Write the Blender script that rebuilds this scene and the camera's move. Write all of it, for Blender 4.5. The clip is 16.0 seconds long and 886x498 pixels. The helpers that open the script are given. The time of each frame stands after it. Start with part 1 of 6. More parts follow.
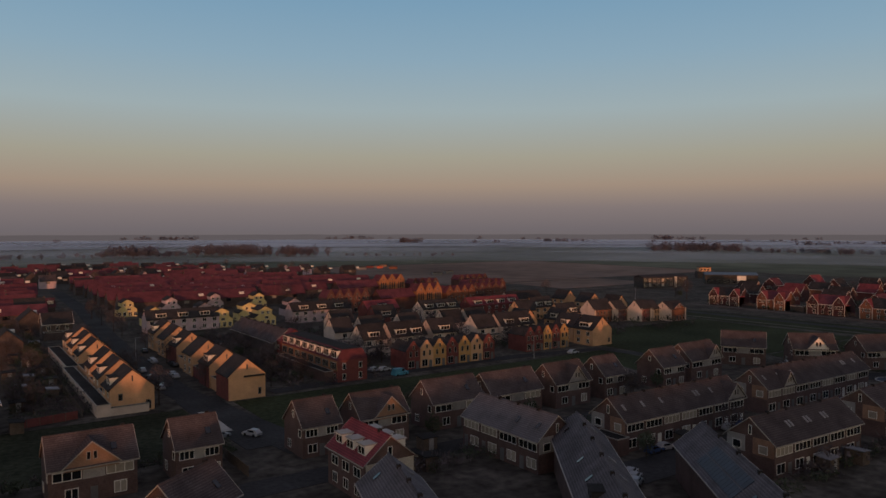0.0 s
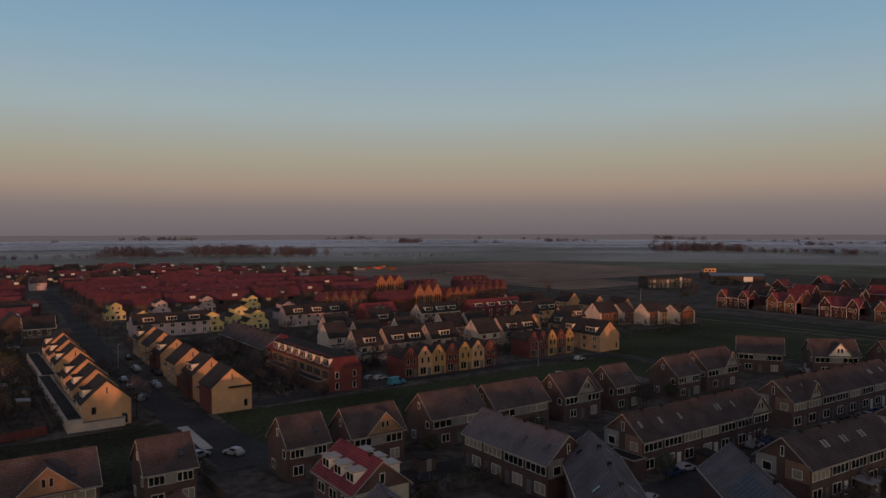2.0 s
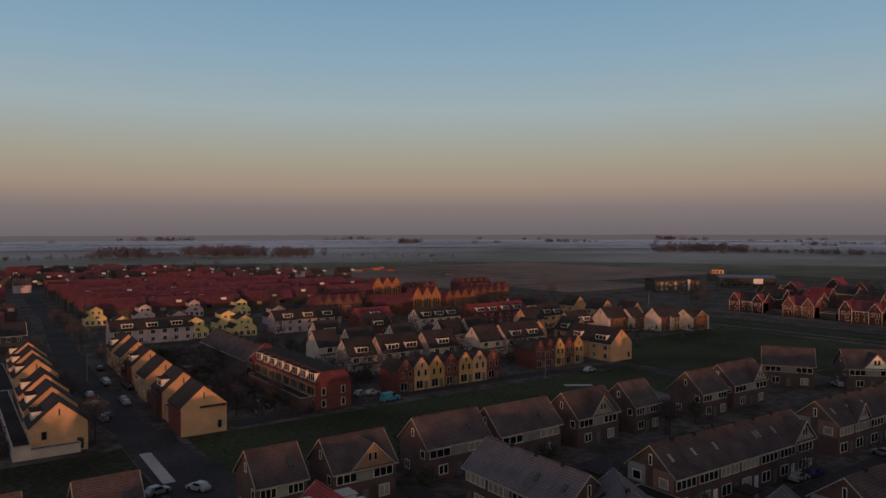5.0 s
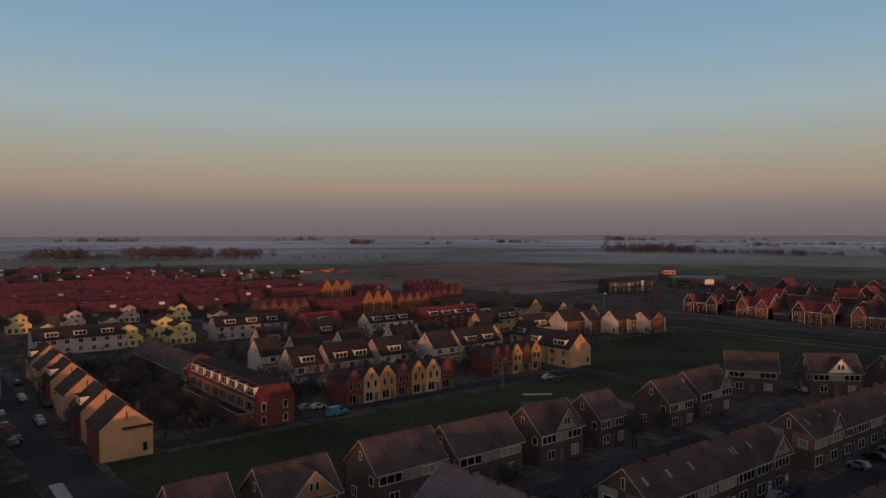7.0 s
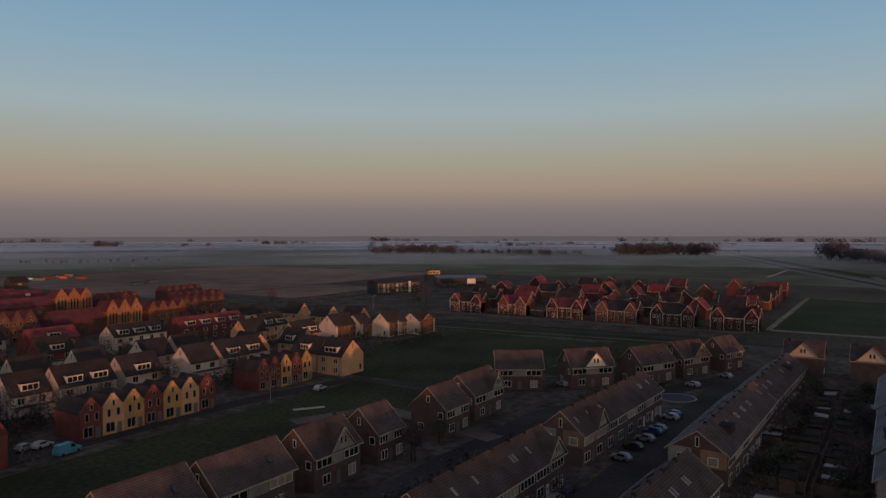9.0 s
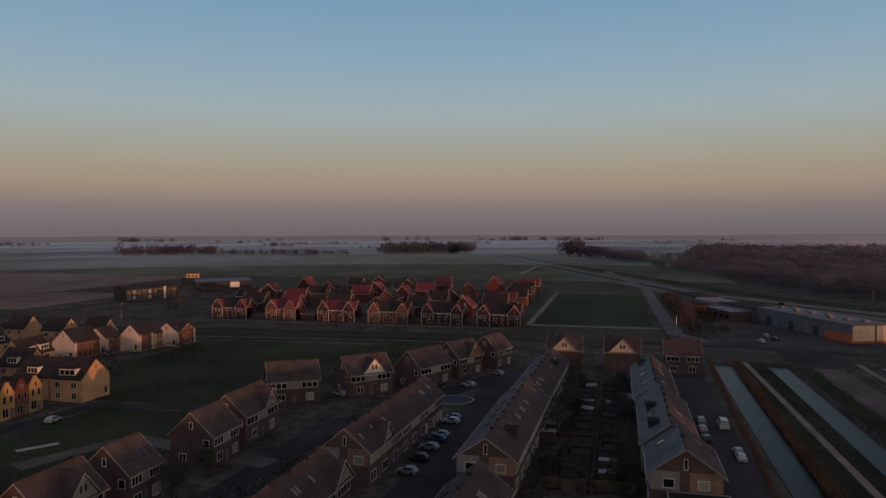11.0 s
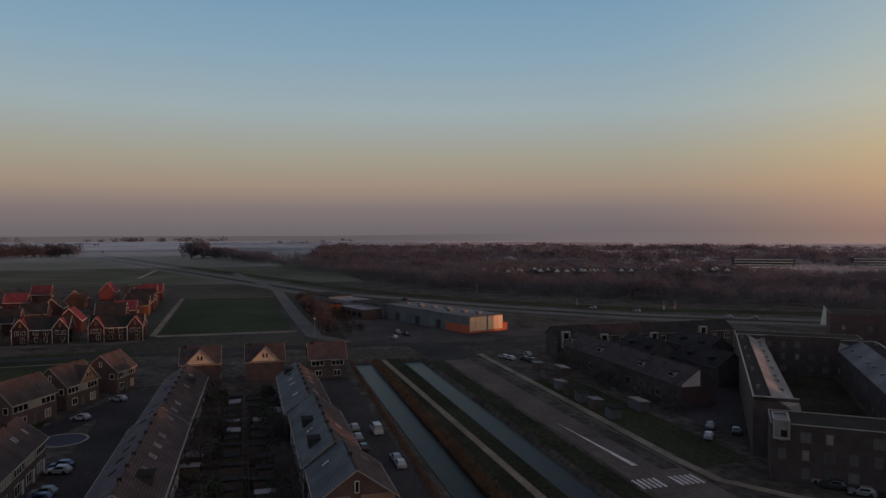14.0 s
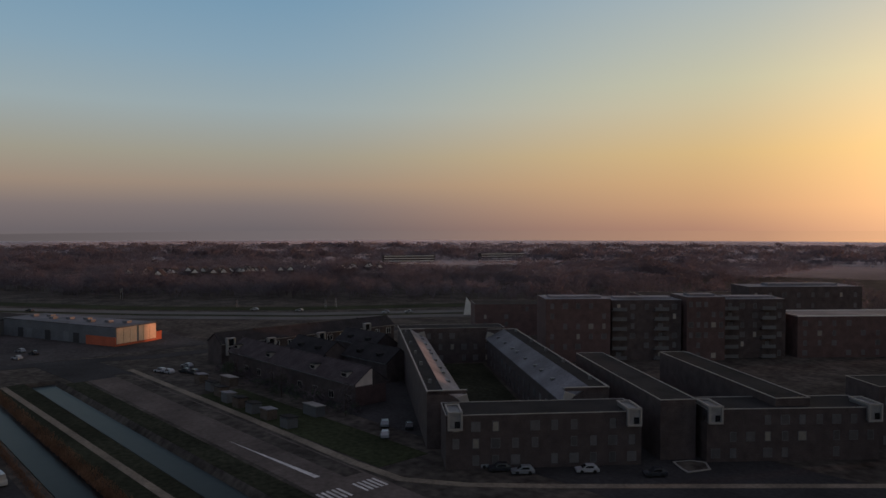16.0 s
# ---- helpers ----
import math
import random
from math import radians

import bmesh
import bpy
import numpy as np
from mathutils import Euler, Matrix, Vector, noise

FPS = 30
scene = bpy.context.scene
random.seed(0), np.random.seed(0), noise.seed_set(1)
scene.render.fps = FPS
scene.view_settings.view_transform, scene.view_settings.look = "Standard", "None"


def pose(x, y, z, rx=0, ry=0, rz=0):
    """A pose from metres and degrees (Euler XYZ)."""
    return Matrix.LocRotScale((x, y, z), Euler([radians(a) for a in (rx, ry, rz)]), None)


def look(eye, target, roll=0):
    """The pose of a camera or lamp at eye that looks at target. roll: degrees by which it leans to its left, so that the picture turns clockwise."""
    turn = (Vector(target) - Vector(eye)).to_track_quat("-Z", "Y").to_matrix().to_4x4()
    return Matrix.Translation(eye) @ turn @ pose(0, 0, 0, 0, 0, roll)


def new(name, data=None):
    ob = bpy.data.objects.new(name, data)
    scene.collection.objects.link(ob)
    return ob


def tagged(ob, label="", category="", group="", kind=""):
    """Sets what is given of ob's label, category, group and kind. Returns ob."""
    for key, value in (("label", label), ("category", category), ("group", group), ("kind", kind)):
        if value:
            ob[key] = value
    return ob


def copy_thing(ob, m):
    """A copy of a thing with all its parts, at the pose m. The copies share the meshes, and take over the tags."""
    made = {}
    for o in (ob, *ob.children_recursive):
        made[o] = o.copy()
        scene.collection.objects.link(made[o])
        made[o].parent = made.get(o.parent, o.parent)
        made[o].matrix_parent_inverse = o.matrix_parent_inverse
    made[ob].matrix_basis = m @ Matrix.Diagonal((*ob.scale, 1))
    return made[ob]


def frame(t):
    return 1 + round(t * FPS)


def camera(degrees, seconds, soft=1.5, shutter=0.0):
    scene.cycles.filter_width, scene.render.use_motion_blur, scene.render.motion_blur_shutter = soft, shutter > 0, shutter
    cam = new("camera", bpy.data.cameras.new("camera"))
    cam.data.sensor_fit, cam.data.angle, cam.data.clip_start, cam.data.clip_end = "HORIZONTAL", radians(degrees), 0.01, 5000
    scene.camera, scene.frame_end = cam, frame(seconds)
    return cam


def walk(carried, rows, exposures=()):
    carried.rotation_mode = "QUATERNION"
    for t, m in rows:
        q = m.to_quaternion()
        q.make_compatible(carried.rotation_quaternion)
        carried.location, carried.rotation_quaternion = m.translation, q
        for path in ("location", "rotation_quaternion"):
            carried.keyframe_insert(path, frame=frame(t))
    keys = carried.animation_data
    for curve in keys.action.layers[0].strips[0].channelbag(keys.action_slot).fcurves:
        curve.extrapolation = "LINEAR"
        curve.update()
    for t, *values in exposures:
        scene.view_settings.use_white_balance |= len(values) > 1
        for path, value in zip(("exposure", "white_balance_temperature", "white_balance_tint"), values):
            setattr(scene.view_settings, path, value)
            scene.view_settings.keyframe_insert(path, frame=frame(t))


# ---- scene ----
cam = camera(63.5, 16.0, soft=1.55)
PATH = [
    (0.0, pose(-0.00, -0.00, 40.01, 88.45, 0.04, -35.01)),
    (0.5, pose(1.68, 2.34, 40.02, 88.45, 0.06, -35.02)),
    (1.0, pose(3.39, 4.69, 40.01, 88.45, 0.07, -35.01)),
    (1.5, pose(5.10, 7.03, 40.00, 88.46, 0.07, -35.02)),
    (2.0, pose(6.78, 9.33, 39.99, 88.46, 0.08, -35.01)),
    (2.5, pose(8.44, 11.63, 40.01, 88.46, 0.08, -35.01)),
    (3.0, pose(10.11, 13.93, 40.02, 88.46, 0.08, -35.02)),
    (3.5, pose(11.78, 16.25, 40.03, 88.46, 0.09, -35.03)),
    (4.0, pose(13.53, 18.62, 40.03, 88.47, 0.08, -35.01)),
    (6.3, pose(21.37, 29.17, 39.91, 88.50, 0.11, -35.03)),
    (6.5, pose(22.02, 30.11, 39.93, 88.51, 0.11, -35.60)),
    (7.0, pose(23.64, 32.32, 40.01, 88.53, 0.08, -38.84)),
    (7.5, pose(25.29, 34.47, 40.11, 88.53, 0.06, -43.37)),
    (8.0, pose(27.04, 36.54, 40.16, 88.54, 0.03, -48.04)),
    (8.5, pose(28.88, 38.56, 40.20, 88.56, 0.03, -52.73)),
    (9.0, pose(30.90, 40.51, 40.17, 88.59, 0.05, -57.38)),
    (9.2, pose(31.78, 41.25, 40.14, 88.62, 0.05, -59.28)),
    (11.3, pose(40.64, 47.87, 40.65, 88.51, 0.11, -78.88)),
    (11.5, pose(41.56, 48.34, 40.64, 88.52, 0.11, -80.78)),
    (12.0, pose(43.88, 49.41, 40.58, 88.54, 0.10, -85.51)),
    (12.5, pose(46.41, 50.33, 40.51, 88.55, 0.07, -90.28)),
    (13.0, pose(49.10, 51.03, 40.41, 88.56, 0.04, -95.20)),
    (13.5, pose(51.88, 51.52, 40.30, 88.56, 0.02, -100.22)),
    (14.0, pose(54.64, 51.79, 40.19, 88.56, -0.01, -105.55)),
    (14.5, pose(57.22, 51.86, 40.14, 88.54, -0.04, -111.68)),
    (15.0, pose(59.65, 51.75, 40.17, 88.52, -0.06, -118.31)),
    (15.5, pose(61.93, 51.49, 40.27, 88.48, -0.08, -125.77)),
    (16.0, pose(64.16, 51.04, 40.45, 88.44, -0.03, -132.76)),
]
walk(cam, PATH, [(0.0, 0.0), (13.0, 0.0), (16.0, -0.08)])

# ---- sky, sun ----
SUN_AZ = 208.0   # degrees clockwise from +y
SUN_EL = 2.6
sun_dir = Vector((math.sin(radians(SUN_AZ)) * math.cos(radians(SUN_EL)), math.cos(radians(SUN_AZ)) * math.cos(radians(SUN_EL)), math.sin(radians(SUN_EL))))

world = bpy.data.worlds.new("evening_sky")
scene.world = world
world.use_nodes = True
wn, wl = world.node_tree.nodes, world.node_tree.links
wn.clear()
sky = wn.new("ShaderNodeTexSky")
sky.sky_type, sky.sun_disc = "NISHITA", False
sky.sun_elevation, sky.sun_rotation = radians(SUN_EL), radians(SUN_AZ)
sky.altitude, sky.air_density, sky.dust_density, sky.ozone_density = 0, 1.0, 2.0, 1.0
tc = wn.new("ShaderNodeTexCoord")
sep = wn.new("ShaderNodeSeparateXYZ")
wl.new(tc.outputs["Generated"], sep.inputs[0])


def ramp(nodes, stops, mode="EASE"):
    r = nodes.new("ShaderNodeValToRGB")
    r.color_ramp.interpolation = mode
    while len(r.color_ramp.elements) < len(stops):
        r.color_ramp.elements.new(0.5)
    for e, (p, c) in zip(r.color_ramp.elements, stops):
        e.position, e.color = p, (*c, 1)
    return r


# evening air: lilac at the horizon, a peach band over it, blue above, dark towards the zenith
cool = ramp(wn, [(0.0, (0.172, 0.148, 0.158)), (0.03, (0.235, 0.193, 0.190)), (0.061, (0.375, 0.283, 0.220)), (0.10, (0.385, 0.360, 0.290)),
                 (0.162, (0.360, 0.440, 0.465)), (0.23, (0.270, 0.405, 0.510)), (0.304, (0.200, 0.355, 0.500)), (0.45, (0.165, 0.21, 0.270)), (0.62, (0.240, 0.236, 0.310)), (1.0, (0.240, 0.234, 0.305))], "LINEAR")
warm = ramp(wn, [(0.0, (0.66, 0.33, 0.20)), (0.03, (0.86, 0.46, 0.22)), (0.10, (0.94, 0.61, 0.24)), (0.19, (0.79, 0.70, 0.42)),
                 (0.32, (0.52, 0.58, 0.59)), (0.50, (0.20, 0.22, 0.26)), (0.65, (0.240, 0.236, 0.310)), (1.0, (0.240, 0.234, 0.305))], "LINEAR")
for r in (cool, warm):
    wl.new(sep.outputs["Z"], r.inputs[0])
dot = wn.new("ShaderNodeVectorMath")
dot.operation = "DOT_PRODUCT"
wl.new(tc.outputs["Generated"], dot.inputs[0])
dot.inputs[1].default_value = (math.sin(radians(SUN_AZ)), math.cos(radians(SUN_AZ)), 0)
toward = wn.new("ShaderNodeMapRange")
toward.interpolation_type = "SMOOTHSTEP"
toward.inputs[1].default_value, toward.inputs[2].default_value = -0.02, 0.92
wl.new(dot.outputs["Value"], toward.inputs[0])
air = wn.new("ShaderNodeMixRGB")
wl.new(toward.outputs[0], air.inputs[0])
wl.new(cool.outputs[0], air.inputs[1])
wl.new(warm.outputs[0], air.inputs[2])
scale_sky = wn.new("ShaderNodeMixRGB")
scale_sky.blend_type = "MULTIPLY"
scale_sky.inputs[0].default_value = 1
scale_sky.inputs[2].default_value = (0.05, 0.05, 0.05, 1)
wl.new(sky.outputs[0], scale_sky.inputs[1])
both = wn.new("ShaderNodeMixRGB")
both.inputs[0].default_value = 0.92
wl.new(scale_sky.outputs[0], both.inputs[1])
wl.new(air.outputs[0], both.inputs[2])
# the glow round the sun, low in the sky
glow = wn.new("ShaderNodeMapRange")
glow.interpolation_type = "SMOOTHSTEP"
glow.inputs[1].default_value, glow.inputs[2].default_value, glow.inputs[4].default_value = 0.55, 1.0, 1.1
wl.new(dot.outputs["Value"], glow.inputs[0])
low = wn.new("ShaderNodeMapRange")
low.interpolation_type = "SMOOTHSTEP"
low.inputs[1].default_value, low.inputs[2].default_value, low.inputs[3].default_value, low.inputs[4].default_value = 0.0, 0.45, 1.0, 0.0
wl.new(sep.outputs["Z"], low.inputs[0])
amount = wn.new("ShaderNodeMath")
amount.operation = "MULTIPLY"
wl.new(glow.outputs[0], amount.inputs[0])
wl.new(low.outputs[0], amount.inputs[1])
burn = wn.new("ShaderNodeMixRGB")
burn.blend_type = "ADD"
burn.inputs[2].default_value = (1.0, 0.55, 0.22, 1)
wl.new(amount.outputs[0], burn.inputs[0])
wl.new(both.outputs[0], burn.inputs[1])
bg = wn.new("ShaderNodeBackground")
bg.inputs[1].default_value = 1.0
wl.new(burn.outputs[0], bg.inputs[0])
wo = wn.new("ShaderNodeOutputWorld")
wl.new(bg.outputs[0], wo.inputs[0])

sun = new("sun", bpy.data.lights.new("sun", "SUN"))
sun.data.energy, sun.data.angle, sun.data.color = 2.05, radians(0.8), (1.0, 0.40, 0.20)
sun.matrix_world = look((0, 0, 200), Vector((0, 0, 200)) - sun_dir)

# ---- materials ----
def material(name, color, rough=0.85, grain=8.0, amount=0.25, stain=0.6, stain_amount=0.25, bump=0.15, metal=0.0, rand=0.12, course=0.0, course_amount=0.25, spec=0.3):
    """A surface with grain, larger stains, a tint of its own for each object and, where course is given, level rows of that height in metres."""
    m = bpy.data.materials.new(name)
    m.use_nodes = True
    n, l = m.node_tree.nodes, m.node_tree.links
    p = n["Principled BSDF"]
    p.inputs["Roughness"].default_value, p.inputs["Metallic"].default_value = rough, metal
    p.inputs["Specular IOR Level"].default_value = spec
    geo = n.new("ShaderNodeNewGeometry")
    fine, large = n.new("ShaderNodeTexNoise"), n.new("ShaderNodeTexNoise")
    fine.inputs["Scale"].default_value, large.inputs["Scale"].default_value = grain, stain
    fine.inputs["Detail"].default_value, large.inputs["Detail"].default_value = 3, 4
    for t in (fine, large):
        l.new(geo.outputs["Position"], t.inputs["Vector"])

    def vary(source, amt):
        r = n.new("ShaderNodeMapRange")
        r.inputs[1].default_value, r.inputs[2].default_value = 0.3, 0.7
        r.inputs[3].default_value, r.inputs[4].default_value = 1 - amt, 1 + amt
        l.new(source, r.inputs[0])
        return r.outputs[0]

    def times(a, b):
        x = n.new("ShaderNodeMath")
        x.operation = "MULTIPLY"
        l.new(a, x.inputs[0])
        l.new(b, x.inputs[1])
        return x.outputs[0]

    value = times(vary(fine.outputs["Fac"], amount), vary(large.outputs["Fac"], stain_amount))
    if rand:
        info = n.new("ShaderNodeObjectInfo")
        r = n.new("ShaderNodeMapRange")
        r.inputs[3].default_value, r.inputs[4].default_value = 1 - rand, 1 + rand
        l.new(info.outputs["Random"], r.inputs[0])
        value = times(value, r.outputs[0])
    height = fine.outputs["Fac"]
    if course:
        w = n.new("ShaderNodeTexWave")
        w.bands_direction, w.wave_profile = "Z", "SAW"
        w.inputs["Scale"].default_value = 0.314 / course
        w.inputs["Distortion"].default_value = 0.4
        l.new(geo.outputs["Position"], w.inputs["Vector"])
        value = times(value, vary(w.outputs["Fac"], course_amount))
        height = times(w.outputs["Fac"], fine.outputs["Fac"])
    c = n.new("ShaderNodeMixRGB")
    c.blend_type = "MULTIPLY"
    c.inputs[0].default_value = 1
    c.inputs[1].default_value = (*color, 1)
    l.new(value, c.inputs[2])
    l.new(c.outputs[0], p.inputs["Base Color"])
    if bump:
        b = n.new("ShaderNodeBump")
        b.inputs["Strength"].default_value, b.inputs["Distance"].default_value = bump, 0.05
        l.new(height, b.inputs["Height"])
        l.new(b.outputs[0], p.inputs["Normal"])
    return m


brick_brown = material("brick_brown", (0.092, 0.058, 0.055), 0.9, 6, 0.25, 0.5, 0.2, course=0.32, course_amount=0.08)
brick_red = material("brick_red", (0.118, 0.036, 0.034), 0.9, 6, 0.22, 0.5, 0.2, course=0.32, course_amount=0.08)
brick_dark = material("brick_dark", (0.064, 0.049, 0.048), 0.9, 6, 0.25, 0.5, 0.25, course=0.32, course_amount=0.08)
brick_orange = material("brick_orange", (0.140, 0.058, 0.036), 0.9, 6, 0.2, 0.5, 0.2, course=0.32, course_amount=0.08)
brick_ochre = material("brick_ochre", (0.34, 0.2, 0.08), 0.9, 6, 0.15, 0.5, 0.15, course=0.32, course_amount=0.06)
plaster_cream = material("plaster_cream", (0.42, 0.255, 0.15), 0.9, 3, 0.07, 0.35, 0.16, 0.08)
plaster_white = material("plaster_white", (0.48, 0.395, 0.345), 0.9, 3, 0.07, 0.35, 0.16, 0.08)
plaster_yellow = material("plaster_yellow", (0.50, 0.41, 0.19), 0.9, 3, 0.07, 0.35, 0.14, 0.08)
plaster_lilac = material("plaster_lilac", (0.38, 0.3, 0.33), 0.9, 3, 0.07, 0.35, 0.14, 0.08)
boards_pale = material("boards_pale", (0.36, 0.32, 0.27), 0.8, 5, 0.1, 0.6, 0.15, 0.3, course=0.2, course_amount=0.14)
boards_tan = material("boards_tan", (0.21, 0.125, 0.088), 0.8, 5, 0.12, 0.6, 0.15, 0.3, course=0.2, course_amount=0.14)
brick_wine = material("brick_wine", (0.048, 0.020, 0.022), 0.9, 6, 0.22, 0.5, 0.2, course=0.32, course_amount=0.08)
brick_gold = material("brick_gold", (0.24, 0.108, 0.054), 0.9, 6, 0.2, 0.5, 0.2, course=0.32, course_amount=0.08)
brick_rust = material("brick_rust", (0.088, 0.040, 0.034), 0.9, 6, 0.22, 0.5, 0.2, course=0.32, course_amount=0.08)
boards_grey = material("boards_grey", (0.22, 0.21, 0.21), 0.8, 5, 0.1, 0.6, 0.15, 0.3, course=0.2, course_amount=0.14)
boards_dark = material("boards_dark", (0.033, 0.031, 0.033), 0.75, 5, 0.15, 0.6, 0.2, 0.3, course=0.2, course_amount=0.14)
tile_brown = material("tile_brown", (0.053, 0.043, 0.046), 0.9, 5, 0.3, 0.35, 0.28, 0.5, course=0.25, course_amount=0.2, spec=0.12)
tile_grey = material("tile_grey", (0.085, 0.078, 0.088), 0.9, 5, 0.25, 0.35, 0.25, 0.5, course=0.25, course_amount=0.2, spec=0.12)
tile_skylit = material("tile_skylit", (0.062, 0.070, 0.084), 0.7, 5, 0.3, 0.25, 0.45, 0.5, course=0.25, course_amount=0.2, spec=0.3)
tile_black = material("tile_black", (0.028, 0.026, 0.028), 0.9, 5, 0.3, 0.35, 0.25, 0.5, course=0.25, course_amount=0.2, spec=0.12)
tile_red = material("tile_red", (0.130, 0.033, 0.042), 0.9, 5, 0.25, 0.35, 0.25, 0.5, course=0.25, course_amount=0.2, spec=0.12)
tile_wine = material("tile_wine", (0.090, 0.030, 0.040), 0.9, 5, 0.25, 0.35, 0.25, 0.5, course=0.25, course_amount=0.2, spec=0.12)
zinc_old = material("weathered_roof_sheet", (0.090, 0.088, 0.100), 0.7, 1.6, 0.25, 0.10, 0.5, 0.1)
felt = material("roofing_felt", (0.022, 0.0205, 0.021), 0.95, 2.5, 0.2, 0.15, 0.35, 0.1, spec=0.1)
felt_pale = material("roofing_felt_pale", (0.16, 0.155, 0.17), 0.8, 2.5, 0.2, 0.12, 0.35, 0.1)
white_paint = material("white_paint", (0.58, 0.56, 0.53), 0.5, 4, 0.05, 0.5, 0.1, 0.03, rand=0.05)
cream_paint = material("cream_paint", (0.265, 0.243, 0.225), 0.6, 4, 0.06, 0.5, 0.1, 0.03, rand=0.05)
grey_paint = material("grey_paint", (0.10, 0.10, 0.105), 0.5, 4, 0.08, 0.5, 0.1, 0.03)
glass = material("window_glass", (0.012, 0.013, 0.016), 0.08, 1, 0.1, 0.5, 0.1, 0.0, spec=0.6, rand=0.3)
blind = material("window_blind", (0.24, 0.215, 0.185), 0.5, 2, 0.08, 0.5, 0.1, 0.0, rand=0.25)
solar = material("solar_panel", (0.030, 0.036, 0.055), 0.5, 2, 0.1, 0.5, 0.1, 0.0, spec=0.2)
asphalt = material("asphalt", (0.034, 0.033, 0.034), 0.95, 1.2, 0.25, 0.06, 0.35, 0.15, rand=0, spec=0.08)
asphalt_old = material("worn_asphalt", (0.078, 0.074, 0.074), 0.9, 1.2, 0.2, 0.06, 0.25, 0.1, rand=0)
yard_paving = material("yard_paving", (0.056, 0.051, 0.050), 0.95, 0.8, 0.3, 0.05, 0.4, 0.1, rand=0, spec=0.08)
paving = material("paving", (0.092, 0.076, 0.068), 0.95, 1.0, 0.2, 0.08, 0.35, 0.1, rand=0, spec=0.1)
gravel = material("gravel", (0.15, 0.125, 0.095), 0.95, 1.5, 0.25, 0.1, 0.35, 0.05)
concrete = material("concrete", (0.24, 0.225, 0.21), 0.9, 1.5, 0.12, 0.1, 0.25, 0.05)
grass = material("grass", (0.030, 0.035, 0.018), 1.0, 0.9, 0.35, 0.035, 0.35, 0.3, rand=0, spec=0.05)
bank_grass = material("bank_grass", (0.027, 0.029, 0.019), 1.0, 0.9, 0.4, 0.06, 0.4, 0.3, rand=0, spec=0.03)
rough_grass = material("rough_winter_grass", (0.052, 0.050, 0.042), 1.0, 0.5, 0.35, 0.02, 0.35, 0.3, rand=0, spec=0.05)
pitch_grass = material("pitch_grass", (0.035, 0.045, 0.026), 1.0, 0.9, 0.3, 0.03, 0.25, 0.3, rand=0, spec=0.05)
earth = material("earth", (0.060, 0.053, 0.046), 1.0, 0.5, 0.45, 0.09, 0.45, 0.3, rand=0, spec=0.05)
plough = material("ploughed_soil", (0.160, 0.118, 0.098), 1.0, 0.05, 0.2, 0.006, 0.3, 0.1, rand=0, spec=0.05)
meadow = material("far_meadow", (0.088, 0.096, 0.070), 1.0, 0.02, 0.3, 0.003, 0.35, 0.1, rand=0, spec=0.05)
water = material("ditch_water", (0.012, 0.012, 0.012), 0.3, 0.6, 0.2, 0.1, 0.2, 0.10, rand=0, spec=0.045)
reed = material("dry_reed", (0.21, 0.118, 0.070), 1.0, 3, 0.4, 0.15, 0.35, 0.0, spec=0.05)
bark = material("bark", (0.055, 0.040, 0.032), 1.0, 6, 0.3, 1, 0.2, 0.2, spec=0.05)
twigs = material("bare_twigs", (0.074, 0.062, 0.066), 1.0, 0.8, 0.35, 0.05, 0.35, 0.0, spec=0.05)
shrub = material("evergreen_leaf", (0.050, 0.060, 0.042), 0.9, 2, 0.35, 0.3, 0.3, 0.0, spec=0.1)
curtain = material("dim_curtain", (0.085, 0.080, 0.082), 0.4, 2, 0.1, 0.5, 0.15, 0.0, rand=0.4)


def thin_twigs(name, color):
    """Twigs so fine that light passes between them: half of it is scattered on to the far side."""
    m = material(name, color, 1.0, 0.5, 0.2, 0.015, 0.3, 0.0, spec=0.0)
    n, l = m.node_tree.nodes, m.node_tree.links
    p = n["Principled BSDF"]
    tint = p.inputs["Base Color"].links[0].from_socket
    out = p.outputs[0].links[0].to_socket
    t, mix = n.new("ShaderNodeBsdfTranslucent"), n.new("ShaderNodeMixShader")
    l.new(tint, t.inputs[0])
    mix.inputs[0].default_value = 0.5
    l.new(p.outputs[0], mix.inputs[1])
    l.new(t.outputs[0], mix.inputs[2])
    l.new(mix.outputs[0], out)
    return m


# Paler and bluer than near twigs: distance haze put into the colour.
wood_twigs = thin_twigs("hazed_woodland_twigs", (0.122, 0.108, 0.124))
clump_twigs = thin_twigs("hazed_field_twigs", (0.150, 0.142, 0.168))
wood = material("weathered_wood", (0.085, 0.064, 0.052), 0.9, 5, 0.25, 1, 0.2, 0.2)
steel = material("galvanised_steel", (0.35, 0.35, 0.36), 0.45, 3, 0.1, 0.5, 0.1, 0.02, metal=0.8)
cladding = material("metal_cladding", (0.115, 0.118, 0.13), 0.6, 1.5, 0.1, 0.2, 0.15, 0.03)
# The low sun's orange on the shed end is put into this colour.
sunlit_end = material("sunlit_panel", (0.66, 0.47, 0.34), 0.7, 2, 0.08, 0.3, 0.12, 0.03)
red_panel = material("red_panel", (0.42, 0.10, 0.05), 0.7, 2, 0.08, 0.3, 0.12, 0.03)
blue_roof = material("blue_roof_sheet", (0.055, 0.078, 0.11), 0.5, 2, 0.1, 0.2, 0.2, 0.03)
rubber = material("tyre_rubber", (0.012, 0.012, 0.012), 0.9, 8, 0.2, 1, 0.1, 0.0)
car_white = material("car_paint_white", (0.29, 0.29, 0.31), 0.25, 2, 0.03, 0.5, 0.08, 0.0, spec=0.5)
